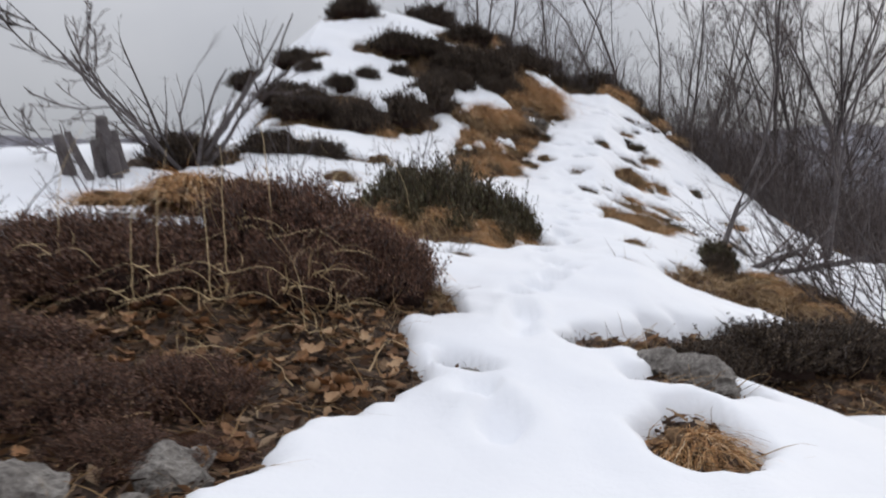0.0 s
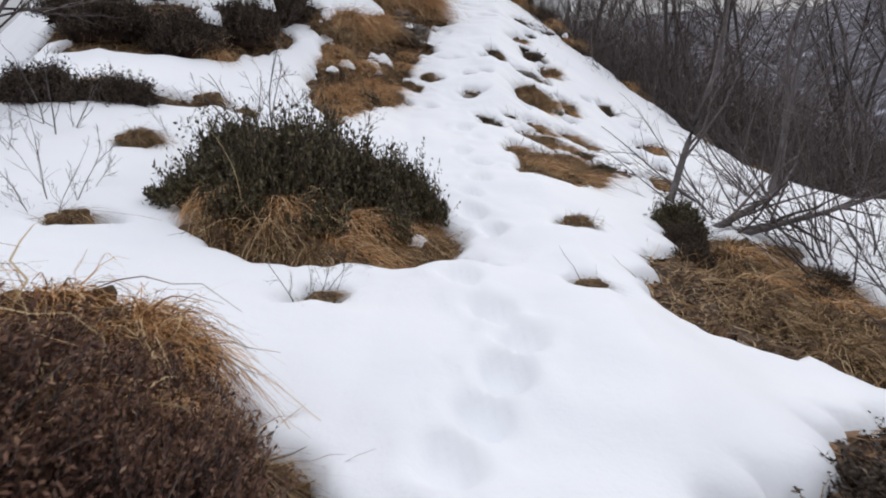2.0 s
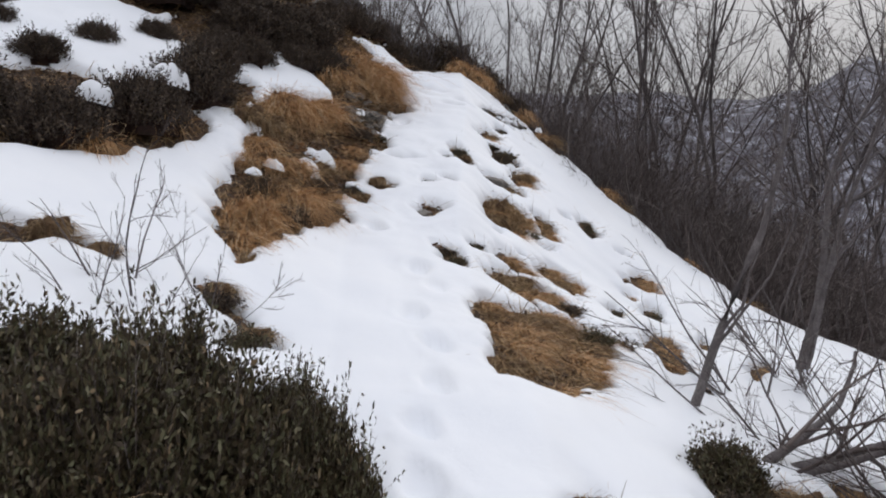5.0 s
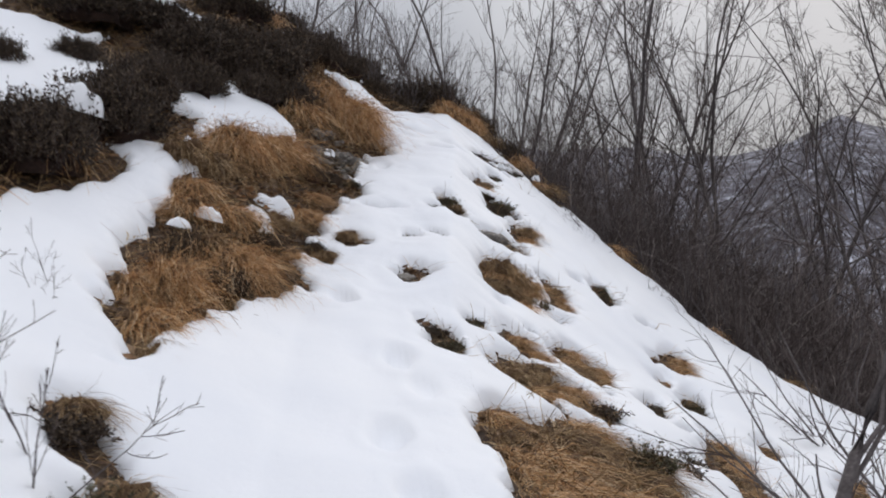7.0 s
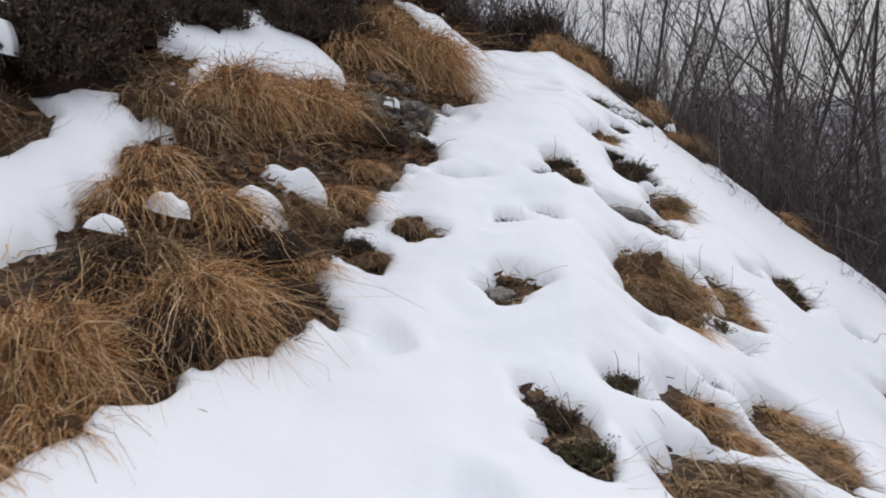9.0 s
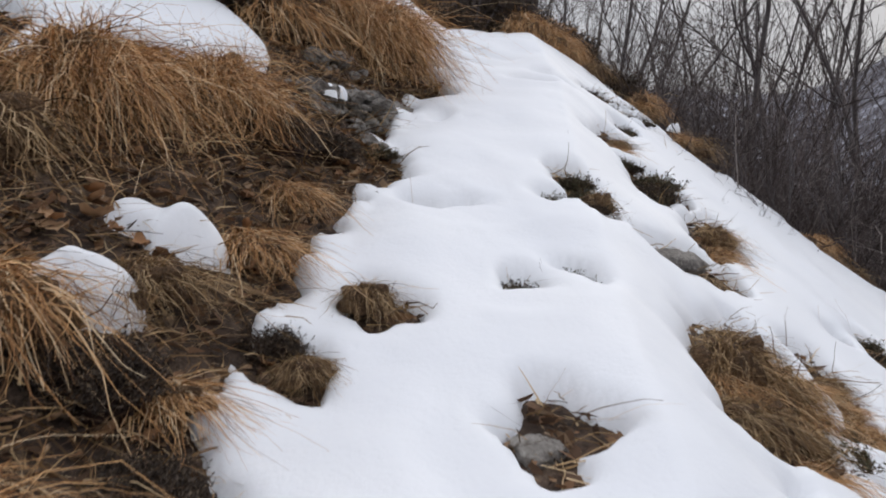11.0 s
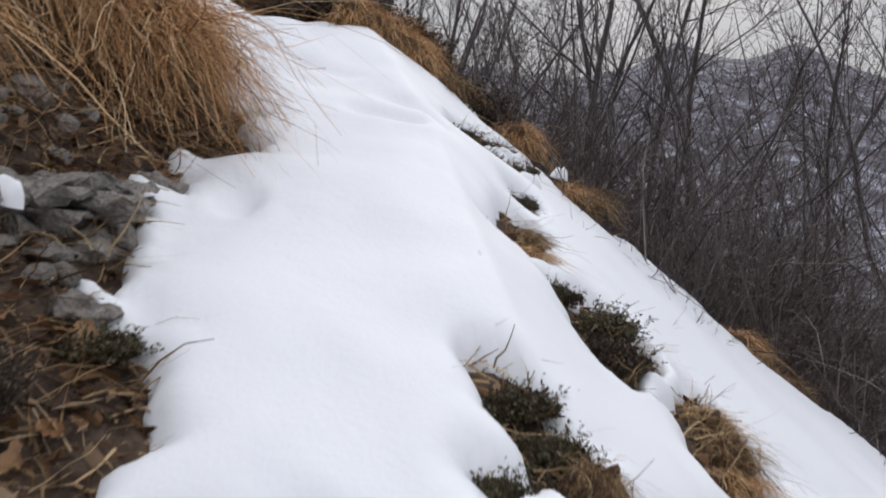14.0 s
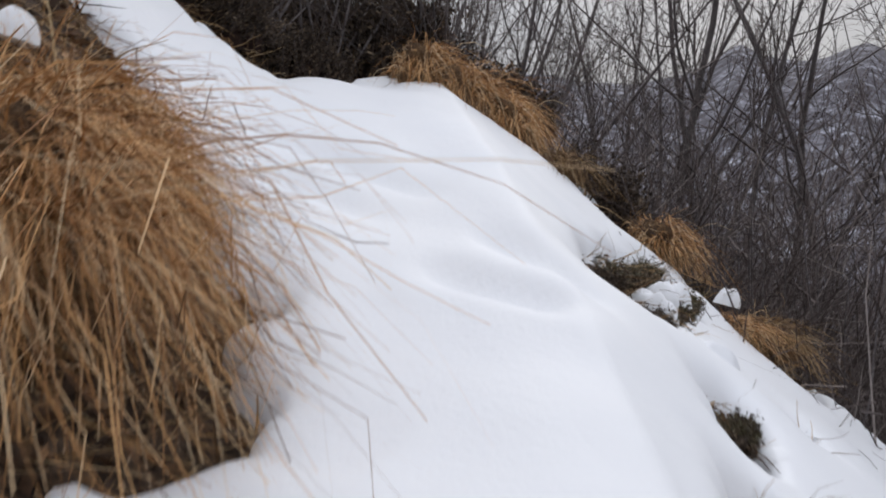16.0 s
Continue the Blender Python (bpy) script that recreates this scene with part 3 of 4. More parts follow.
def make_twig_shrub(height, stems, seed, spread=0.5, thick=0.010, side=5, points_to=(0, 0)):
    """A small leafless shrub of arching woody stems."""
    np.random.seed(seed)
    root = new("bare_shrub")
    way = np.random.normal(size=(stems, 3)) * [spread, spread, 0] + [points_to[0], points_to[1], 1.0]
    way /= np.linalg.norm(way, axis=1, keepdims=True)
    p = grown(np.random.normal(size=(stems, 3)) * [0.05, 0.05, 0] - [0, 0, 0.1], way, height * np.random.uniform(0.6, 1.1, stems), 9, 0.09, 0.1)
    r = np.random.uniform(0.7, 1.2, stems)[:, None] * thick * np.linspace(1, 0.25, 9)[None]
    q, qr = shoots(p, r, side, 0.2, 0.45, 0.8, 0.11, 0.15, 6, 0.55)
    w, wr = shoots(q, qr, 4, 0.2, 0.45, 0.8, 0.12, 0.1, 4, 0.6)
    for k in range(stems):
        part("stem", mesh_of("stem", *tubes(p[k:k + 1], r[k:k + 1], 6), bark_mat), root)
    part("twigwork", joined("twigwork", [tubes(q, np.maximum(qr, 0.0018), 3), tubes(w, np.maximum(wr, 0.0012), 3)], twig_mat), root, kind="stuff")
    return root


def make_rock(name, size, seed, cuts=9, layers=0.0, boxy=1.0):
    """A broken stone: a ball cut by many planes, roughened, with its beds if layered."""
    np.random.seed(seed)
    bm = bmesh.new()
    bmesh.ops.create_icosphere(bm, subdivisions=4, radius=1.0)
    planes = [(Vector(d), np.random.uniform(0.55, 0.85)) for d in unit_noise(cuts)]
    for v in bm.verts:
        v.co = Vector([math.copysign(abs(q) ** boxy, q) for q in v.co])
        for d, far in planes:
            over = v.co.dot(d) - far
            if over > 0:
                v.co -= d * over * 0.92
        z = v.co.z
        v.co *= 1 + 0.12 * noise.noise(v.co * 2.3 + Vector((seed, 0, 0))) + 0.07 * noise.noise(v.co * 6) + 0.03 * noise.noise(v.co * 15)
        if layers:
            step = math.floor(z / layers + 0.6 * noise.noise(v.co * 1.2)) % 2
            v.co.x *= 1 + 0.09 * step + 0.05 * noise.noise(Vector((0, seed, z * 9)))
            v.co.y *= 1 + 0.09 * step
        v.co = Vector((v.co.x * size[0], v.co.y * size[1], v.co.z * size[2]))
        if max(size) < 0.9:
            v.co += Vector((0.4, 0.4, 1)) * (0.022 * noise.noise(v.co * 14) + 0.012 * noise.noise(v.co * 37 + Vector((0, seed, 0))))
    me = bpy.data.meshes.new(name)
    bm.to_mesh(me)
    bm.free()
    me.materials.append(rock_mat)
    return me


def make_ledge(seed, size, courses, across):
    """An outcrop of schist: courses of broken beds, set close, each slab a part."""
    root = new("rock_ledge")
    rng = random.Random(seed)
    high = 2 * size[2] / courses
    for k in range(courses):
        back = 0.22 * k / courses
        for j in range(across):
            u = (j + 0.5 + rng.uniform(-0.25, 0.25)) / across * 2 - 1
            a, c = 1.5 * size[0] / across * rng.uniform(0.85, 1.3), size[1] * rng.uniform(0.6, 0.8)
            ob = part("slab", make_rock("slab", (a, c, high * rng.uniform(0.5, 0.85)), seed * 50 + k * 9 + j, 16, 0.0, 0.5), root)
            ob.matrix_basis = pose(u * size[0] * 0.8, size[1] * (back + rng.uniform(-0.22, 0.22)), -size[2] + high * (k + rng.uniform(0.3, 0.7)), rng.uniform(-8, 8), rng.uniform(-7, 7), rng.uniform(-25, 25))
    return root


def downhill(x, y):
    """Degrees by which +x is turned to point down the slope."""
    return math.degrees(math.atan2(float(land(x, y - 0.3) - land(x, y + 0.3)), float(land(x - 0.3, y) - land(x + 0.3, y))))


def set_at(x, y, r, h, turn=0.0, sink=0.03, tilt=0.0):
    return pose(x, y, float(land(x, y)) - sink, 0, tilt, turn) @ Matrix.Diagonal((r, r, h, 1))


taken = set()


def plant(kind, x, y, r, h, turn=None, label="", category="", group="", tilt=0.0, lift=0.0):
    """Sets the first of a kind itself, and copies after that."""
    ang = downhill(x, y) + random.uniform(-15, 15) if turn is None else turn
    m = Matrix.Translation((0, 0, lift)) @ set_at(x, y, r, h, ang, tilt=tilt)
    if kind.name in taken:
        ob = copy_thing(kind, m)
    else:
        taken.add(kind.name)
        ob = kind
        ob.matrix_basis = m
    ob.scale = m.to_scale()
    return tagged(ob, label, category, group)


# ---- grass tussocks: x, y, spread, height ----
straw_kinds = [make_tussock(straw_mat, 900, 0.55, 11), make_tussock(straw_mat, 800, 0.8, 12)]
dull_kinds = [make_tussock(dull_straw_mat, 750, 0.6, 13), make_tussock(dull_straw_mat, 700, 0.3, 14)]
great_kinds = [make_tussock(straw_mat, 2400, 0.75, 15, 0.0048, 1.7), make_tussock(straw_mat, 2000, 0.5, 16, 0.0052, 2.0)]
BIG_TUFTS = [(0.72, 15.85, 0.5, 0.55), (1.2, 16.3, 0.42, 0.45), (2.25, 19.0, 0.6, 0.72), (1.8, 18.6, 0.45, 0.65), (2.4, 19.55, 0.4, 0.48), (0.42, 13.1, 0.36, 0.5), (0.8, 13.75, 0.42, 0.45)]
BANK_TUFTS = [(0.36, 12.45, 0.28, 0.34), (0.45, 12.2, 0.2, 0.22), (0.55, 12.75, 0.26, 0.32), (0.22, 12.95, 0.26, 0.34), (3.0, 22.4, 0.4, 0.4), (0.78, 14.55, 0.36, 0.3), (1.1, 14.95, 0.3, 0.22), (0.4, 14.4, 0.34, 0.3), (1.4, 15.5, 0.3, 0.2), (0.55, 15.3, 0.4, 0.35), (1.55, 16.0, 0.26, 0.18), (0.55, 13.9, 0.36, 0.4), (1.2, 14.6, 0.25, 0.16), (0.45, 14.7, 0.32, 0.3), (0.3, 15.3, 0.4, 0.45), (1.45, 17.9, 0.45, 0.5), (-1.85, 11.0, 0.35, 0.45), (-1.1, 13.7, 0.4, 0.5), (-0.6, 14.6, 0.4, 0.4), (0.5, 19.6, 0.5, 0.6), (1.0, 21.4, 0.5, 0.5), (3.3, 22.6, 0.5, 0.45)]
LOW_TUFTS = [(4.1, 8.3, 0.34, 0.3), (3.85, 8.6, 0.3, 0.24), (4.2, 9.1, 0.34, 0.28), (4.3, 9.9, 0.3, 0.22), (3.95, 9.3, 0.3, 0.26), (3.05, 7.3, 0.3, 0.4), (3.5, 7.6, 0.32, 0.36), (3.4, 9.0, 0.4, 0.35), (3.7, 9.6, 0.4, 0.3), (3.25, 8.7, 0.35, 0.3), (3.9, 9.0, 0.45, 0.3), (2.6, 7.3, 0.36, 0.32), (2.9, 7.75, 0.4, 0.35), (3.2, 8.3, 0.4, 0.3), (3.3, 7.1, 0.45, 0.35), (2.85, 6.8, 0.4, 0.35), (3.6, 8.0, 0.45, 0.3), (3.5, 8.9, 0.4, 0.25), (-0.15, 5.2, 0.25, 0.22), (0.92, 2.95, 0.24, 0.2), (2.75, 5.8, 0.4, 0.35)]
SKIRT_TUFTS = [(0.08, 7.6, 0.34, 0.34), (0.36, 7.72, 0.32, 0.3), (-0.5, 7.95, 0.36, 0.42), (-0.15, 7.8, 0.38, 0.42), (0.2, 7.8, 0.38, 0.4), (0.5, 8.0, 0.36, 0.38), (0.78, 8.35, 0.3, 0.34), (0.9, 8.7, 0.22, 0.25)]
SMALL_TUFTS = [(2.0, 8.75, 0.18, 0.18), (1.55, 7.06, 0.16, 0.08), (-1.22, 9.61, 0.26, 0.26), (-0.87, 11.33, 0.24, 0.24), (0.12, 6.98, 0.14, 0.06), (-1.3, 7.9, 0.22, 0.2), (0.22, 11.2, 0.2, 0.18), (0.5, 10.7, 0.18, 0.14), (-0.54, 11.3, 0.16, 0.14), (1.86, 15.32, 0.17, 0.17), (1.62, 14.92, 0.17, 0.13), (3.22, 16.48, 0.13, 0.17)]
EDGE_TUFTS = [(4.48, 21.72, 0.28, 0.5), (4.72, 21.62, 0.3, 0.45), (5.0, 21.42, 0.28, 0.3), (5.42, 20.98, 0.32, 0.4), (5.78, 20.46, 0.34, 0.34), (5.55, 20.4, 0.24, 0.2), (6.5, 19.4, 0.3, 0.3), (6.68, 19.1, 0.26, 0.26), (7.35, 17.95, 0.3, 0.3), (7.8, 16.7, 0.3, 0.28), (4.65, 21.95, 0.4, 0.5), (4.3, 22.0, 0.36, 0.5)]
TOP_TUFTS = [(-0.95, 5.0, 0.26, 0.14), (-1.3, 5.0, 0.28, 0.14), (-1.65, 4.9, 0.28, 0.14), (-0.58, 5.0, 0.24, 0.18), (-0.3, 5.0, 0.18, 0.2), (-2.0, 4.95, 0.28, 0.14), (-0.45, 5.6, 0.26, 0.42), (-0.75, 5.7, 0.34, 0.42), (-1.3, 5.5, 0.4, 0.42), (-1.0, 5.4, 0.24, 0.3), (-1.6, 5.2, 0.4, 0.42), (-0.55, 5.45, 0.22, 0.34), (-0.42, 5.5, 0.28, 0.36)]
for k, (x, y, r, h) in enumerate(TOP_TUFTS):
    plant(straw_kinds[k % 2], x, y, r, h, label="straw-coloured grass tussock on top of the heather mound", category="grass tussock", group="tussocks on the mound", lift=(0.42 if y < 5 and x < -0.5 else 0.34) if x < -0.8 or y < 5 else 0.24)
for k, (x, y, r, h) in enumerate(BIG_TUFTS):
    plant(great_kinds[k % 2], x, y, r, h, label="large overhanging tussock of orange-brown dry grass on the bank", category="grass tussock", group="tussocks on the bank")
for k, (x, y, r, h) in enumerate(BANK_TUFTS + EDGE_TUFTS):
    plant((straw_kinds[0], dull_kinds[0], straw_kinds[1], straw_kinds[0], dull_kinds[1])[k % 5], x, y, r, h, label="orange-brown dry grass tussock drooping down the slope", category="grass tussock", group="tussocks on the bank", lift=0.1 if y > 19.8 and x > 4 else 0.0)


def spots(ovals, share):
    """Points along the long axis of every oval, in two rows where it is wide: x, y, half width there."""
    for x, y, a, b_, deg in ovals:
        rows, r = (1, b_) if b_ < 0.2 else (2, 0.62 * b_)
        count = max(1, round(share * a / r))
        for j in range(rows):
            off = 0.0 if rows == 1 else (j - 0.5) * b_
            for i in range(count):
                p = a * 0.8 * (2 * (i + 0.5) / count - 1) + random.uniform(-0.1, 0.1) * r
                c, s_ = math.cos(radians(deg)), math.sin(radians(deg))
                yield x + p * c - off * s_, y + p * s_ + off * c, r


for k, (x, y, r) in enumerate(spots(BARE_STRAW + BARE_MID[:1], 1.1)):
    r = max(0.14, 1.25 * r) * random.uniform(0.85, 1.2)
    plant((straw_kinds[0], straw_kinds[1], dull_kinds[0])[k % 3], x, y, r, 0.35 * r + 0.07, label="flattened golden dry grass combed downhill by snow", category="grass tussock", group="flattened grass below the path")
for x, y, r, h in [(3.35, 15.3, 0.3, 0.4), (3.55, 15.35, 0.26, 0.3), (3.3, 15.0, 0.24, 0.26), (4.28, 17.15, 0.2, 0.28), (4.36, 17.35, 0.17, 0.22)]:
    plant(dull_kinds[1], x, y, r, h, label="upright brown grass tussock rising out of the snow", category="grass tussock", group="upright tussocks below the path")
for k, (x, y, r, h) in enumerate(LOW_TUFTS + SKIRT_TUFTS):
    plant((dull_kinds[0], straw_kinds[0], dull_kinds[1])[k % 3], x, y, r, h, label="weathered straw-brown dry grass tussock", category="grass tussock", group="weathered tussocks")
for k, (x, y, r, h) in enumerate(SMALL_TUFTS):
    plant(dull_kinds[k % 2], x, y, r, h, label="small brown grass tuft poking out of the snow", category="grass tuft", group="small tufts in the snow", lift=0.08)

FLANK_TUFTS = [(-0.5, 8.25, 0.34, 0.3, 0.16), (-0.1, 8.1, 0.36, 0.3, 0.18), (0.3, 8.15, 0.36, 0.3, 0.16), (0.62, 8.4, 0.3, 0.26, 0.12)]
for k, (x, y, r, h, up) in enumerate(FLANK_TUFTS):
    plant(straw_kinds[k % 2], x, y, r, h, -60 + 20 * k, "straw hanging down the front of the evergreen bush", "grass tussock", "straw on the bush", lift=up)

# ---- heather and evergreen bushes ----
dark_kinds = [make_heath(dark_heath_mat, heath_shade_mat, 1700, 0.05, 25, 0.6), make_heath(dark_heath_mat, heath_shade_mat, 1500, 0.055, 26, 0.8)]
brown_kinds = [make_heath(heath_mat, heath_shade_mat, 2900, 0.031, 21), make_heath(heath_mat, heath_shade_mat, 2600, 0.034, 22)]
green_kinds = [make_heath(green_mat, heath_shade_mat, 2300, 0.055, 23, 1.2), make_heath(green_mat, heath_shade_mat, 1500, 0.065, 24, 1.0)]
MOUND_HEATH = [(-0.95, 4.75, 0.72, 0.6), (-0.42, 4.75, 0.48, 0.5), (-1.8, 4.5, 0.8, 0.5), (-1.55, 4.2, 0.62, 0.42), (-2.6, 3.9, 0.8, 0.4), (-0.78, 4.2, 0.42, 0.36), (-2.3, 4.9, 0.7, 0.42), (-0.8, 5.15, 0.55, 0.46), (-0.4, 5.2, 0.36, 0.44), (-1.75, 3.1, 0.5, 0.28), (-2.5, 3.0, 0.7, 0.3), (-0.95, 3.05, 0.32, 0.24), (-1.3, 2.8, 0.36, 0.26), (-0.78, 2.66, 0.2, 0.13), (-1.05, 2.55, 0.26, 0.18), (-1.8, 2.5, 0.5, 0.24)]
RIGHT_HEATH = [(2.98, 9.05, 0.24, 0.28), (2.9, 8.7, 0.2, 0.22), (4.1, 8.9, 0.3, 0.3), (3.6, 8.3, 0.26, 0.2), (1.55, 4.85, 0.35, 0.26), (2.0, 5.15, 0.45, 0.32), (2.5, 5.4, 0.5, 0.34), (3.0, 5.9, 0.5, 0.4)]
BANK_HEATH = [(1.05, 14.5, 0.24, 0.2), (0.78, 13.45, 0.24, 0.26), (1.05, 13.8, 0.24, 0.22), (1.2, 14.25, 0.2, 0.16), (1.5, 16.4, 0.26, 0.22), (1.75, 16.75, 0.24, 0.18), (0.5, 13.75, 0.22, 0.3), (-1.4, 13.7, 0.6, 0.65), (-0.75, 14.4, 0.6, 0.65), (-0.3, 15.3, 0.6, 0.7), (-0.2, 16.4, 0.5, 0.55), (0.3, 17.2, 0.45, 0.5), (0.95, 17.7, 0.4, 0.45), (1.4, 18.0, 0.45, 0.5), (0.2, 18.1, 0.7, 0.6), (0.85, 18.2, 0.5, 0.6), (-2.3, 13.9, 0.7, 0.6), (1.0, 18.6, 0.7, 0.7), (1.3, 19.6, 0.6, 0.6), (0.4, 18.7, 0.7, 0.6), (1.5, 15.05, 0.16, 0.12)]
HILL_HEATH = [(-1.5, 16.2, 0.35, 0.35), (-0.9, 16.9, 0.34, 0.34), (-0.1, 17.3, 0.34, 0.36), (-1.9, 15.3, 0.4, 0.4), (-2.6, 16.1, 0.35, 0.35), (-2.2, 10.6, 0.5, 0.45), (-1.6, 10.75, 0.45, 0.4), (-3.1, 9.9, 0.55, 0.5), (-1.0, 18.3, 0.8, 0.6), (-0.3, 18.8, 0.6, 0.5), (-3.0, 17.0, 0.6, 0.4), (-2.2, 20.5, 0.8, 0.6), (-0.4, 22.2, 0.9, 0.7), (0.6, 20.8, 0.8, 0.6), (-4.6, 20.0, 0.7, 0.5), (-2.7, 14.5, 0.7, 0.45)]
END_HEATH = [(1.6, 20.6, 0.45, 0.5), (2.05, 21.0, 0.45, 0.5), (2.5, 21.45, 0.42, 0.45), (3.0, 21.85, 0.42, 0.42), (3.5, 22.25, 0.45, 0.5), (1.5, 23.3, 0.6, 0.6), (2.2, 23.4, 0.6, 0.65), (2.9, 23.3, 0.6, 0.6), (3.6, 23.2, 0.7, 0.8), (4.3, 23.0, 0.8, 0.9), (4.9, 22.4, 0.6, 0.6), (5.3, 21.8, 0.6, 0.5), (6.2, 22.3, 0.8, 0.7)]
for k, (x, y, r, h) in enumerate(MOUND_HEATH):
    plant(brown_kinds[k % 2], x, y, r, h, random.uniform(0, 360), "dense reddish-brown heather bush on a mound", "heather", "heather mound beside the path")
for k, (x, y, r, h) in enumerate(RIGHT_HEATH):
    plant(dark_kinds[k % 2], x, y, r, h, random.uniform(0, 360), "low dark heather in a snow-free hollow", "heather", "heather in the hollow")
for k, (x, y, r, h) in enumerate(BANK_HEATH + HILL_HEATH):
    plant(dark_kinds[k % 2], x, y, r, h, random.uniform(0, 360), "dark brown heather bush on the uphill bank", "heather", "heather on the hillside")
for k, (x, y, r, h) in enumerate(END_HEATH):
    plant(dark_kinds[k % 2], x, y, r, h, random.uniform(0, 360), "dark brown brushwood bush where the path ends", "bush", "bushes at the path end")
GREEN_BUSHES = [(-0.05, 8.5, 0.5, 0.8), (0.32, 8.6, 0.46, 0.72), (0.76, 8.9, 0.3, 0.62), (-0.45, 8.6, 0.4, 0.55), (0.55, 8.5, 0.26, 0.5), (-0.2, 8.3, 0.34, 0.6), (0.1, 9.15, 0.5, 0.72), (-0.45, 9.2, 0.45, 0.6), (0.65, 9.25, 0.3, 0.55), (3.15, 9.55, 0.3, 0.4)]
GREEN_FRINGE = [(0.1, 7.95, 0.22, 0.34), (-0.35, 8.05, 0.24, 0.36), (0.55, 8.15, 0.2, 0.32), (-0.7, 8.35, 0.26, 0.34), (0.85, 8.7, 0.2, 0.4)]
sprig_kinds = [make_heath(green_mat, heath_shade_mat, 420, 0.11, 29, 1.6, 0.55), make_heath(dark_heath_mat, heath_shade_mat, 380, 0.12, 30, 1.8, 0.5)]
SMALL_GREEN = [(0.43, 10.55, 0.18, 0.16), (0.2, 11.05, 0.2, 0.18), (0.6, 4.3, 0.1, 0.08), (3.35, 12.75, 0.2, 0.14), (2.1, 17.1, 0.14, 0.1), (-0.85, 8.6, 0.12, 0.12), (3.7, 15.05, 0.16, 0.14), (3.6, 14.95, 0.12, 0.1), (3.3, 11.9, 0.22, 0.18), (3.55, 12.0, 0.18, 0.16), (4.15, 17.75, 0.17, 0.13), (4.02, 17.55, 0.15, 0.11), (3.2, 16.85, 0.13, 0.1)]
for k, (x, y, r, h) in enumerate(GREEN_BUSHES):
    plant(green_kinds[k % 2], x, y, r, h, random.uniform(0, 360), "dark green leathery-leaved alpine bush with straw beneath", "bush", "evergreen bushes")
for k, (x, y, r, h) in enumerate(GREEN_FRINGE):
    plant(sprig_kinds[0], x, y, r, h, random.uniform(0, 360), "straggling evergreen sprigs among the straw", "bush", "small evergreen sprigs", lift=0.14)
for k, (x, y, r, h) in enumerate(SMALL_GREEN):
    plant(sprig_kinds[k % 2], x, y, r, h, random.uniform(0, 360), "small dark evergreen sprig bush poking through snow", "bush", "small evergreen sprigs", lift=0.04)
for k, (x, y, r) in enumerate(spots(BARE_SPRIG, 0.9)):
    plant(sprig_kinds[k % 2], x, y, max(0.09, 1.1 * r), max(0.1, 0.9 * r), random.uniform(0, 360), "small dark evergreen sprig bush poking through snow", "bush", "small evergreen sprigs", lift=0.03)
for k, (x, y, a, b_, _) in enumerate(SPECKS[::2]):
    plant(sprig_kinds[k % 2], x, y, 0.3 * a + 0.03, 0.09, random.uniform(0, 360), "small dark evergreen sprig bush poking through snow", "bush", "small evergreen sprigs", lift=0.02)

wiry_kinds = [make_wiry_grass(pale_mat, 6, 27), make_wiry_grass(pale_mat, 5, 28)]
for k, (x, y, h) in enumerate([(-1.2, 4.6, 0.55), (-0.9, 4.3, 0.5), (-0.6, 3.9, 0.4), (-1.0, 3.75, 0.45), (-0.45, 3.6, 0.35), (-1.3, 3.7, 0.45), (-0.85, 5.2, 0.75), (-0.5, 4.9, 0.55), (-1.1, 4.4, 0.6), (-1.6, 4.9, 0.6), (-0.6, 4.2, 0.45), (-1.0, 3.5, 0.45), (-0.7, 3.62, 0.4), (-0.55, 3.3, 0.3), (-0.9, 2.9, 0.3), (-1.3, 3.4, 0.4), (-0.4, 5.5, 0.55), (-1.9, 4.0, 0.5), (0.2, 8.0, 0.5), (-0.3, 7.9, 0.5), (2.3, 19.0, 0.7), (2.4, 19.4, 0.6), (2.1, 18.6, 0.6), (1.5, 16.6, 0.4), (1.2, 15.6, 0.4), (0.9, 13.8, 0.4), (0.7, 14.4, 0.4), (3.0, 8.0, 0.5), (2.6, 12.1, 0.35)]):
    ob = plant(wiry_kinds[k % 2], x, y, h, h, None, "long curling pale dry grass blades", "grass", "curling grass blades")
    ob.location.z += 0.28 if y < 6 else 0.2

# ---- pillows of old snow lying on the bank and among the grass ----
def make_pillow(seed):
    """A rounded hump of snow, flat below and steep at the rim."""
    np.random.seed(seed)
    t, a = np.linspace(0.02, 1, 16), np.linspace(0, 2 * np.pi, 48, endpoint=False)
    gt, ga = np.meshgrid(t, a, indexing="ij")
    rim = 1 + 0.16 * np.sin(2 * ga + seed) + 0.10 * np.sin(3 * ga + 2 * seed) + 0.06 * np.sin(7 * ga + seed)
    px, py = gt * rim * np.cos(ga), gt * rim * np.sin(ga)
    top = (1 - gt ** 2.2) ** 0.75 * (1 + 0.3 * swell(px, py, 0.5, seed)) - 0.5 * gt ** 6
    i = np.arange(gt.size).reshape(gt.shape)
    j = np.roll(i, -1, 1)
    return new("snow_pillow", mesh_of("snow_pillow", np.stack([px, py, top], -1).reshape(-1, 3), np.stack([i[:-1], i[1:], j[1:], j[:-1]], -1).reshape(-1, 4), snow_mat))


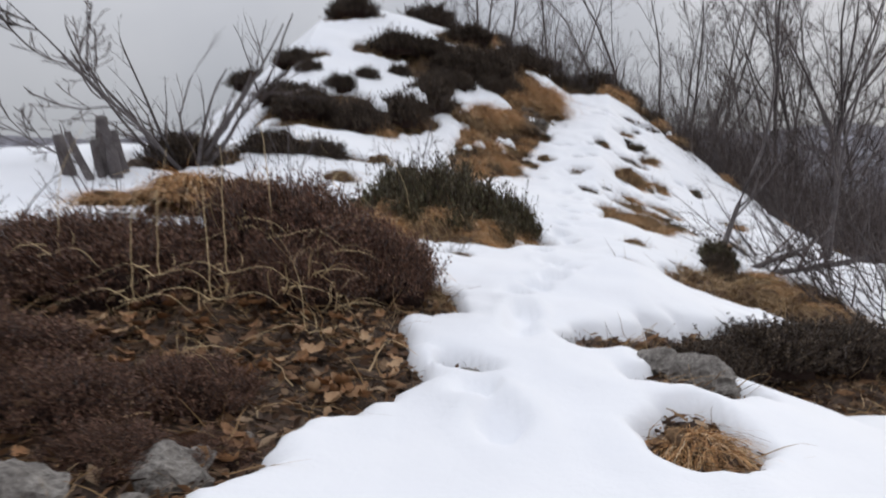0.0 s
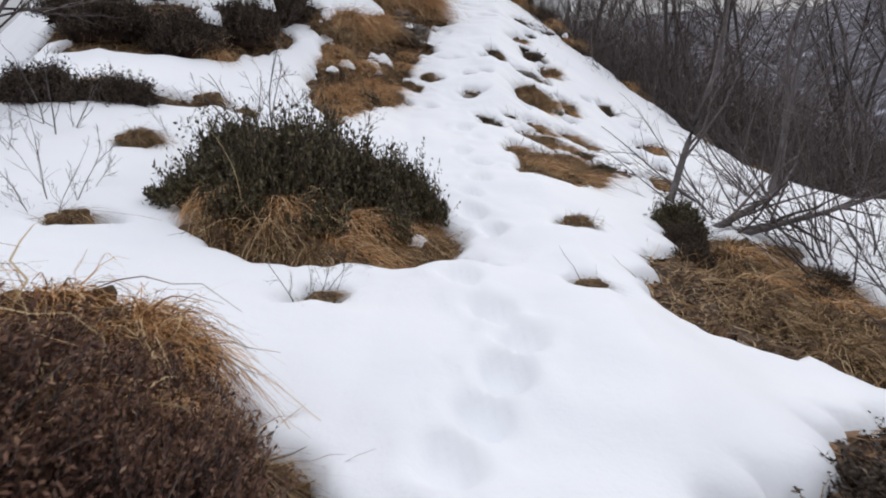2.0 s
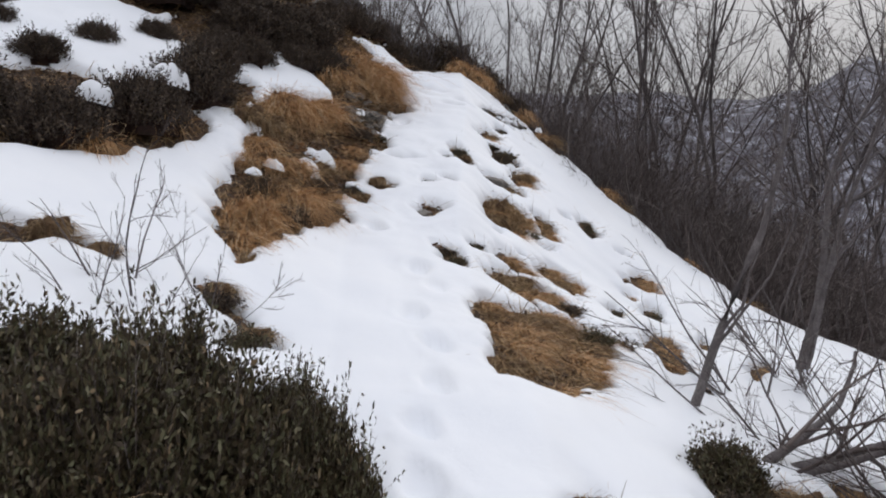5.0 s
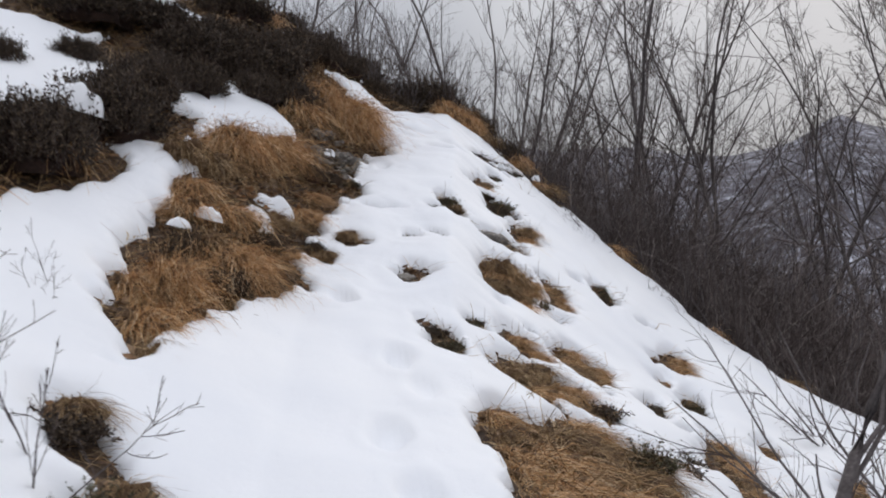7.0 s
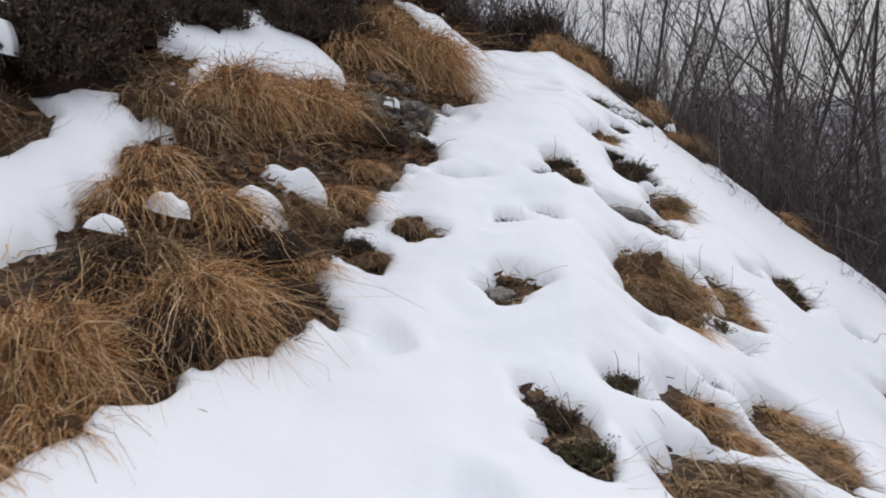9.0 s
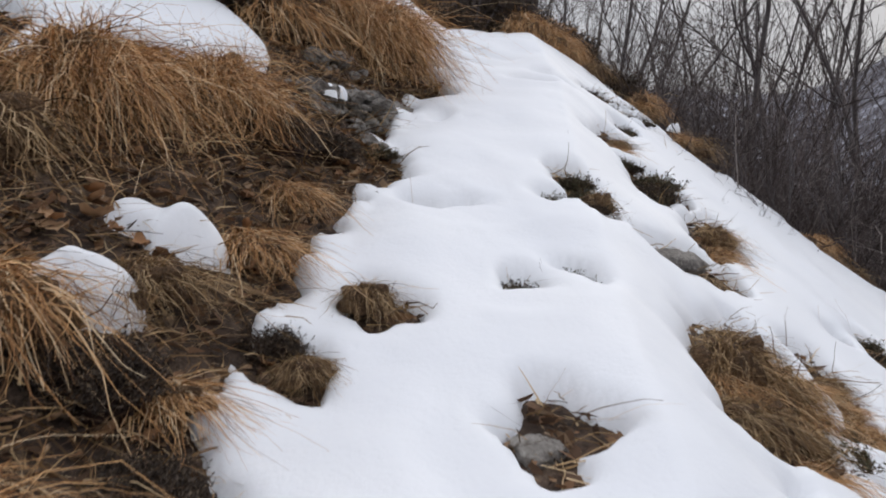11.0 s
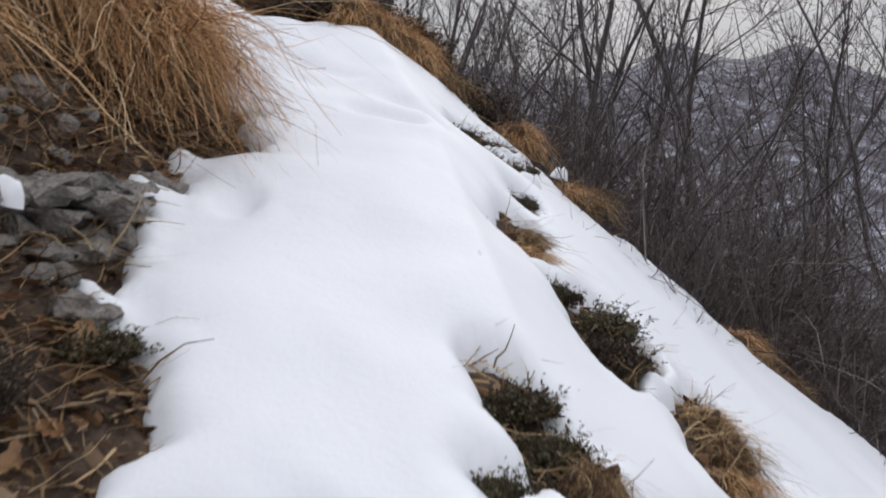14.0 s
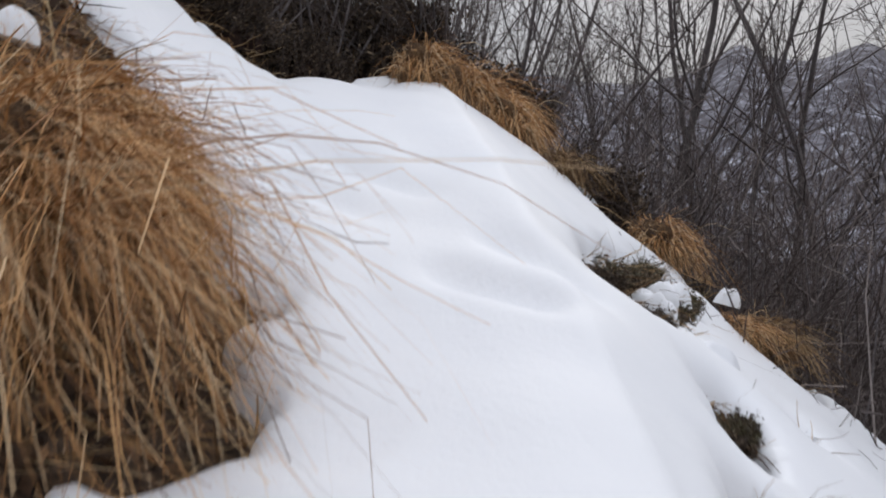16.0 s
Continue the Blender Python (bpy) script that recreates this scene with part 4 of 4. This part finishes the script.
pillow_kinds = [make_pillow(3), make_pillow(5)]
for k, (x, y, a, b_, h, turn, up) in enumerate([(1.15, 15.26, 0.29, 0.12, 0.13, 41, -0.03), (0.96, 14.76, 0.23, 0.13, 0.14, 30, -0.03), (0.62, 14.25, 0.12, 0.08, 0.06, -10, 0.12), (0.42, 13.95, 0.1, 0.07, 0.05, 20, 0.14), (1.78, 17.2, 0.08, 0.06, 0.05, 30, 0.13), (1.87, 17.34, 0.06, 0.05, 0.05, 0, 0.13), (3.12, 12.55, 0.28, 0.09, 0.06, -48, 0.05), (3.35, 12.3, 0.16, 0.07, 0.05, -40, 0.06), (-0.5, 14.9, 0.25, 0.18, 0.14, -15, 0.36), (-1.1, 14.1, 0.22, 0.16, 0.13, -10, 0.34), (2.42, 19.0, 0.08, 0.05, 0.06, 40, 0.34), (2.3, 19.25, 0.07, 0.05, 0.05, 10, 0.4), (-0.4, 2.5, 0.1, 0.07, 0.05, 0, 0.0), (0.75, 8.25, 0.1, 0.06, 0.05, 20, 0.12), (4.62, 19.82, 0.12, 0.07, 0.07, -40, 0.08), (4.82, 20.05, 0.1, 0.06, 0.07, -30, 0.1), (5.0, 20.2, 0.1, 0.07, 0.07, 20, 0.1), (4.72, 19.55, 0.14, 0.09, 0.07, 0, 0.08), (5.62, 20.55, 0.07, 0.05, 0.06, 0, 0.2)]):
    m = pose(x, y, float(land(x, y)) + up, 0, 14, turn) @ Matrix.Diagonal((a, b_, h, 1))
    ob = copy_thing(pillow_kinds[k % 2], m) if k > 1 else pillow_kinds[k]
    ob.matrix_basis = m
    tagged(ob, "leftover pillow of old white snow on the vegetation", "snow", "snow pillows")

# ---- rocks ----
ROCKS = [("boulder", 1.15, 3.78, 0.2, 0.13, 0.12, 31, 0.3, -35, "grey weathered split boulder beside the snowy path"), ("boulder", 1.03, 3.92, 0.13, 0.11, 0.09, 33, 0.3, 10, "dark grey boulder leaning on a larger one"), ("rock_slab", 3.55, 16.32, 0.34, 0.16, 0.1, 32, 0.05, 40, "flat grey stone slab on the slope"),
         ("stone", 2.3, 14.5, 0.12, 0.08, 0.05, 35, 0.0, 10, "small grey stone in a melted hole"), ("stone", 2.27, 16.32, 0.1, 0.05, 0.04, 36, 0.0, 80, "small grey stone in a melted hole"),
         ("stone", -0.85, 2.5, 0.16, 0.12, 0.1, 37, 0.0, 30, "broken grey stone among dead leaves"), ("stone", -0.5, 2.25, 0.14, 0.1, 0.1, 38, 0.0, 70, "broken grey stone among dead leaves"), ("stone", -1.15, 2.2, 0.2, 0.13, 0.12, 39, 0.0, 10, "broken grey stone among dead leaves"),
         ("stone", 2.15, 17.95, 0.11, 0.08, 0.06, 43, 0.3, 20, "broken grey stone under the tussock"), ("stone", 1.9, 18.05, 0.13, 0.09, 0.07, 44, 0.3, 80, "broken grey stone under the tussock"), ("stone", 2.28, 17.75, 0.09, 0.07, 0.05, 45, 0.3, 120, "broken grey stone under the tussock"), ("stone", 1.75, 17.8, 0.12, 0.1, 0.08, 46, 0.3, 10, "broken grey stone under the tussock"), ("stone", 2.05, 17.25, 0.14, 0.1, 0.06, 47, 0.3, 60, "broken grey stone in the bank"), ("stone", 0.9, 13.3, 0.09, 0.06, 0.05, 48, 0.0, 0, "pale grey stone in the bank"), ("stone", 2.35, 18.2, 0.12, 0.1, 0.09, 40, 0.2, 40, "broken grey stone under the tussock"), ("stone", 0.1, 3.68, 0.12, 0.05, 0.04, 41, 0.0, 120, "flat grey stone edge in the snow"), ("stone", 3.05, 16.75, 0.14, 0.08, 0.08, 42, 0.0, 80, "dark stone in a melted hole")]
for name, x, y, a, b_, c, seed, beds, turn, label in ROCKS:
    ob = new(name, make_rock(name, (a, b_, c), seed, 10, beds))
    ob.matrix_basis = pose(x, y, float(land(x, y)) + (0.25 if name != "boulder" else 0.4) * c, 0, 8, turn)
    tagged(ob, label, "rock")

LEDGES = [(-1.5, 13.45, 2.62, 6, (0.5, 0.3, 0.2), 4, 4, 20), (-1.35, 13.1, 2.5, 7, (0.35, 0.2, 0.1), 2, 3, 10), (2.1, 17.7, 3.5, 3, (0.36, 0.24, 0.13), 4, 4, 62), (1.78, 17.35, 3.55, 4, (0.26, 0.2, 0.1), 2, 3, 50)]
for x, y, z, seed, size, courses, across, turn in LEDGES:
    ledge = make_ledge(seed, size, courses, across)
    ledge.matrix_basis = pose(x, y, z, 0, 4, turn)
    tagged(ledge, "layered grey schist ledge broken into slabs in the bank", "rock", "rock ledges")
random.seed(41)
rubble_kinds = [make_rock("rubble_stone", (1, 0.75, 0.55), 60 + k, 12) for k in range(4)]
for k in range(46):
    x, y = (random.uniform(1.4, 2.4), random.uniform(16.6, 18.4)) if k < 26 else (random.uniform(-1.3, -0.2), random.uniform(2.1, 3.1))
    if float(snow_gap(np.array([x]), np.array([y]))[0]) < -0.02:
        ob = new("rubble_stone", rubble_kinds[k % 4])
        q = random.uniform(0.025, 0.075)
        ob.matrix_basis = pose(x, y, float(land(x, y)) + 0.25 * q, random.uniform(-20, 20), random.uniform(-20, 20), random.uniform(0, 360)) @ Matrix.Diagonal((q, q, q, 1))
        tagged(ob, "small broken grey stone lying in the litter", "rock", "rubble stones")

# ---- dead leaves and litter on the bare ground ----
np.random.seed(50)
lx, ly = np.random.uniform(-3.5, 6, 230000), np.random.uniform(0.5, 23, 230000)
bare = snow_gap(lx, ly) < 0.0
weight = (ly < 6) | ((lx > 0) & (lx < 2.6) & (ly > 13))
ok = bare & (weight | (np.random.uniform(size=len(lx)) < 0.35))
lx, ly = lx[ok], ly[ok]
m = len(lx)
ln = (0.012 + 0.06 * np.random.uniform(0, 1, m) ** 2)[:, None]
d, s = unit_noise(m) * [1, 1, 0.5], unit_noise(m) * [1, 1, 0.6]
c = np.stack([lx, ly, land(lx, ly) + np.random.uniform(0.005, 0.035, m)], -1)
lv = np.stack([c - d * ln, c + s * ln * 0.45 + [0, 0, 0.004], c + d * ln, c - s * ln * 0.45], 1)
litter = new("leaf_litter", mesh_of("leaf_litter", lv.reshape(-1, 3), np.arange(m * 4).reshape(-1, 4), litter_mat))
tagged(litter, "dead brown leaves and broken stalks on bare soil", "leaf litter", kind="stuff")

sx, sy = np.random.uniform(-3.2, 6, 150000), np.random.uniform(0.5, 23, 150000)
ok = (snow_gap(sx, sy) < -0.01) & ((sy > 6) | (np.random.uniform(size=len(sx)) < 0.4))
sx, sy = sx[ok], sy[ok]
m = len(sx)
sa = np.random.uniform(0, 2 * np.pi, m)
sway = np.stack([np.cos(sa) + 0.6, np.sin(sa), np.random.uniform(-0.1, 0.5, m)], -1)
sp = grown(np.stack([sx, sy, np.zeros(m)], -1), sway / np.linalg.norm(sway, axis=1, keepdims=True), np.random.uniform(0.06, 0.3, m), 5, 0.22, -0.3)
sp[..., 2] = np.maximum(land(sp[..., 0], sp[..., 1]) + 0.006, sp[..., 2] + (land(sx, sy) + np.random.uniform(0.0, 0.05, m))[:, None])
stalks = new("dead_stalks", mesh_of("dead_stalks", *strips(sp, np.random.uniform(0.0015, 0.0045, m)), dull_straw_mat))
tagged(stalks, "tangled dead grass stalks lying on bare soil", "dead stalks", kind="stuff")


def make_leaf(seed):
    """A curled oak-like dead leaf, ten centimetres long at full size."""
    rng = np.random.RandomState(seed)
    u, w = np.meshgrid(np.linspace(-1, 1, 9), np.linspace(-1, 1, 4), indexing="ij")
    wide = 0.030 * np.sqrt(np.maximum(1 - u ** 2, 0.02)) * (1 + 0.28 * np.sin(9 * u + seed))
    z = 0.012 * w ** 2 * (1 + 0.5 * u) + 0.016 * u ** 2 + 0.004 * rng.normal(size=u.shape)
    i = np.arange(36).reshape(9, 4)
    return mesh_of("dead_leaf", np.stack([0.05 * u, wide * w + 0.008 * u ** 2, z], -1).reshape(-1, 3), np.stack([i[:-1, :-1], i[1:, :-1], i[1:, 1:], i[:-1, 1:]], -1).reshape(-1, 4), leaf_mat)


random.seed(52)
leaf_kinds = [make_leaf(k) for k in range(5)]
LEAF_BEDS = [(-1.5, 0.1, 2.3, 4.3, 90), (-1.5, -0.15, 3.15, 3.95, 80), (0.75, 1.75, 14.3, 15.8, 55), (1.5, 2.3, 16.3, 17.6, 25)]
for x0, x1, y0, y1, count in LEAF_BEDS:
    for k in range(count):
        x, y = random.uniform(x0, x1), random.uniform(y0, y1)
        if float(snow_gap(np.array([x]), np.array([y]))[0]) < -0.03:
            q = random.uniform(0.5, 1.1)
            ob = new("dead_leaf", leaf_kinds[k % 5])
            ob.matrix_basis = pose(x, y, float(land(x, y)) + random.uniform(0.03, 0.07), random.uniform(-30, 30), random.uniform(-30, 30), random.uniform(0, 360)) @ Matrix.Diagonal((q, q, q, 1))
            tagged(ob, "curled tan dead leaf on the litter", "leaf", "fallen leaves")

# ---- saplings and bare shrubs near the path ----
thin_kind = make_twig_shrub(1.0, 3, 61, 0.35, 0.008, 6)
twig_kind = make_twig_shrub(1.0, 4, 62, 0.6, 0.005, 6)
THIN = [(-1.85, 9.6, 1.0), (-2.0, 9.2, 0.9), (-1.5, 8.1, 0.6), (0.1, 7.05, 0.4), (-0.25, 10.7, 1.3), (0.25, 10.7, 1.0), (-0.1, 10.2, 0.7), (0.3, 10.1, 0.6), (-0.5, 10.5, 0.9), (-0.75, 14.1, 0.7), (0.05, 6.9, 0.45), (-0.4, 9.3, 0.6), (0.15, 9.6, 0.55), (-0.1, 12.4, 0.6), (-1.0, 10.0, 0.5), (-1.9, 6.6, 0.9), (-2.6, 6.4, 1.0), (-2.9, 7.0, 1.2), (-3.4, 6.2, 1.1), (-1.5, 8.3, 0.9), (3.2, 17.17, 0.18), (3.45, 17.6, 0.2), (2.72, 15.6, 0.2), (2.62, 15.3, 0.15), (5.6, 18.9, 0.35), (5.9, 19.0, 0.35), (4.9, 18.3, 0.25), (5.3, 16.6, 0.3), (3.7, 18.0, 0.2)]
for k, (x, y, h) in enumerate(THIN):
    plant((thin_kind, twig_kind)[k % 2], x, y, h, h, random.uniform(0, 360), "thin leafless twigs standing out of the snow", "twigs", "bare twigs in the snow")
sapling = make_tree(4.2, 1, 63, (0.22, -0.05), (9, 6, 4), 0.0125)
plant(sapling, 3.57, 10.84, 1, 1, 0, "slim leaning bare sapling on the snowy slope", "tree")
leaner = make_tree(5.5, 2, 64, (0.12, 0.0), (9, 6, 4), 0.009)
plant(leaner, 6.0, 12.9, 1, 1, 0, "bare sapling with two dark stems on the slope", "tree")
slope_kind = make_twig_shrub(2.0, 5, 65, 0.5, 0.015, 6, (-0.5, 0.1))
for x, y, h, a in [(4.7, 11.6, 1.0, 0), (5.6, 12.2, 1.1, 30), (4.3, 10.3, 0.9, -40), (4.4, 9.0, 0.9, 10), (3.9, 6.9, 0.8, 20), (5.4, 9.9, 1.0, 60), (6.6, 14.2, 0.9, 0)]:
    plant(slope_kind, x, y, h, h, a, "leafless grey-brown shrub arching over the slope", "shrub", "bare shrubs below the path")
fallen_kind = make_twig_shrub(3.6, 3, 66, 0.5, 0.045, 7, (5.0, 0.3))
plant(fallen_kind, 3.4, 9.95, 1, 1, 0, "dark fallen branches lying out over the slope", "branch")
hill_shrub = make_twig_shrub(2.6, 9, 67, 0.5, 0.03, 6, (0.1, 0))
plant(hill_shrub, -3.0, 9.7, 1, 1, 0, "old bare many-stemmed shrub on the shoulder", "shrub")
arm_kind = make_tree(2.8, 1, 69, (-1.3, 0.2), (9, 6, 4), 0.0095)
plant(arm_kind, -3.3, 9.2, 1, 0.8, 0, "bent bare tree leaning out over the shoulder", "tree", "bent trees")
plant(arm_kind, -2.7, 9.9, 1.3, 1.3, 60, "bent bare tree leaning out over the shoulder", "tree", "bent trees")
np.random.seed(70)
stump = tagged(new("tree_stump"), "cut grey stump with stubby stems on the shoulder", "stump")
stump.matrix_basis = pose(-3.55, 9.0, float(land(-3.55, 9.0)))
sp = grown(np.random.normal(size=(7, 3)) * [0.12, 0.1, 0] - [0, 0, 0.15], np.random.normal(size=(7, 3)) * [0.35, 0.2, 0] + [0, 0, 1.0], np.random.uniform(0.5, 1.0, 7), 6, 0.06, 0.2)
for k in range(7):
    sr = np.random.uniform(0.04, 0.08) * np.linspace(1.25, 0.8, 6)[None]
    v, f = tubes(sp[k:k + 1], sr, 9)
    cap = np.array([[45, 46, 47, 48], [45, 48, 49, 50], [45, 50, 51, 52], [45, 52, 53, 45]])[:3]
    part("stub", mesh_of("stub", v, np.concatenate([f, cap]), bark_mat), stump)
end_kind = make_twig_shrub(1.9, 12, 68, 0.5, 0.012, 6)
for x, y, h in [(1.8, 20.9, 0.8), (2.4, 21.5, 0.8), (3.1, 22.1, 0.9), (3.7, 22.4, 1.0), (4.6, 22.3, 0.9), (2.4, 23.2, 0.9), (3.2, 23.2, 1.0), (4.0, 23.3, 1.2), (4.8, 22.9, 1.0), (1.2, 23.3, 0.9), (5.6, 22.6, 1.0), (6.4, 22.9, 1.2), (0.2, 22.8, 0.9)]:
    plant(end_kind, x, y, h, h, random.uniform(0, 360), "tangled bare brown shrub at the end of the path", "shrub", "shrubs at the path end")

reach_kind = make_twig_shrub(2.2, 10, 71, 0.5, 0.011, 9, (-0.75, -0.15))
for x, y, h, a in [(4.8, 8.4, 0.9, 0), (5.1, 7.4, 1.0, 20), (4.7, 9.6, 0.9, -20), (5.6, 8.8, 1.1, 10), (6.9, 22.0, 1.2, 0), (7.2, 21.0, 1.2, -15), (8.4, 19.4, 1.3, 10), (9.2, 18.4, 1.3, 0), (9.6, 16.6, 1.2, -10), (8.6, 21.5, 1.5, 5), (6.6, 21.3, 1.0, 0), (7.0, 20.6, 1.1, 20), (7.4, 19.8, 1.0, -25), (6.2, 22.1, 0.9, 10), (7.7, 19.0, 1.0, 15), (8.2, 18.2, 1.0, -10), (8.8, 17.2, 1.0, 25), (7.9, 20.4, 1.3, 0)]:
    plant(reach_kind, x, y, h, h, a, "leafless shrub with long twigs reaching over the snow", "shrub", "shrubs along the rim")

# ---- trees in the valley below ----
tree_kinds = [make_tree(11, 1, 81), make_tree(10, 3, 82), make_tree(9, 4, 83, twiggy=(7, 7, 6)), make_tree(12, 1, 84, (0.08, 0))]
FIRST_TREES = [(15.3, 31.0, 1, 1.0), (12.5, 30.5, 0, 0.9), (9.8, 34.0, 2, 1.0), (18.5, 28.0, 2, 0.95), (17.0, 24.5, 1, 0.9), (20.5, 33.0, 0, 1.0), (7.5, 33.0, 3, 0.8), (14.2, 37.0, 1, 1.0), (19.5, 21.0, 1, 1.0), (22.0, 25.0, 2, 1.0), (14.0, 27.5, 3, 0.9), (24.0, 30.0, 1, 1.1)]
MORE_TREES = [(10.5, 37.5, 1, 0.9), (4.5, 34.0, 2, 0.7), (2.0, 33.0, 1, 0.65), (18.0, 40.0, 0, 1.1), (23.0, 38.0, 3, 1.1), (26.5, 23.0, 1, 1.1), (27.0, 34.0, 2, 1.2), (9.0, 41.0, 3, 1.0), (14.5, 33.5, 2, 0.95), (20.5, 16.5, 3, 1.0)]
np.random.seed(88)
WOOD = []
while len(WOOD) < 11:
    x, y = np.random.uniform(6, 38), np.random.uniform(14, 56)
    far_off = x - along(y, CX)
    if far_off > 5.5 + 0.1 * max(0, 24 - y) and all((x - a) ** 2 + (y - c) ** 2 > 3.0 for a, c, _, _ in FIRST_TREES + MORE_TREES + WOOD):
        WOOD.append((float(x), float(y), int(np.random.randint(0, 4)), float(np.random.uniform(0.65, 1.05))))
for x, y, k, s in FIRST_TREES + MORE_TREES + WOOD:
    s = s * 1.45
    plant(tree_kinds[k], x, y, s, s, random.uniform(0, 360), ("tall bare tree with dark trunk on the wooded slope", "bare tree with several dark stems on the wooded slope", "slender many-stemmed bare tree on the wooded slope", "tall slightly leaning bare tree on the wooded slope")[k], "tree", "bare trees below the path")

# ---- the thicket between them ----
np.random.seed(90)
n = 105000
tx, ty = np.random.uniform(3.5, 34, n), np.random.uniform(6, 46, n)
u = tx - along(ty, CX)
edge = np.interp(ty, [10, 14, 15.5, 17, 19, 20.5, 21.2, 23], [8.8, 7.4, 6.6, 5.2, 3.7, 2.7, 1.9, 1.2])
keep = (u > edge + np.random.exponential(0.2, n)) & (np.random.uniform(size=n) < np.exp(-np.maximum(u - 7, 0) / 7))
tx, ty, u = tx[keep], ty[keep], u[keep]
edge = edge[keep]
n = len(tx)
clump = (0.8 + 0.35 * swell(tx, ty, 1.6, 4.0)) * (0.45 + 0.75 * smooth(0.0, 2.2, u - edge))
way = np.random.normal(size=(n, 3)) * [1.0, 1.0, 0.15] + [-0.1, -0.1, 1.0]
way /= np.linalg.norm(way, axis=1, keepdims=True)
tp = grown(np.stack([tx, ty, land(tx, ty) - 0.1], -1), way, np.random.uniform(1.1, 4.0, n) * clump, 6, 0.18, 0.0)
tr = np.random.uniform(0.004, 0.012, n)[:, None] * np.linspace(1, 0.3, 6)[None]
side_p, side_r = shoots(tp, tr, 7, 0.12, 0.5, 0.9, 0.12, 0.1, 4, 0.5)
thicket = new("thicket", joined("thicket", [tubes(tp, tr, 3), strips(side_p, np.random.uniform(0.003, 0.007, len(side_p)))], twig_mat))
tagged(thicket, "dense leafless brown thicket filling the steep slope below", "thicket", kind="stuff")
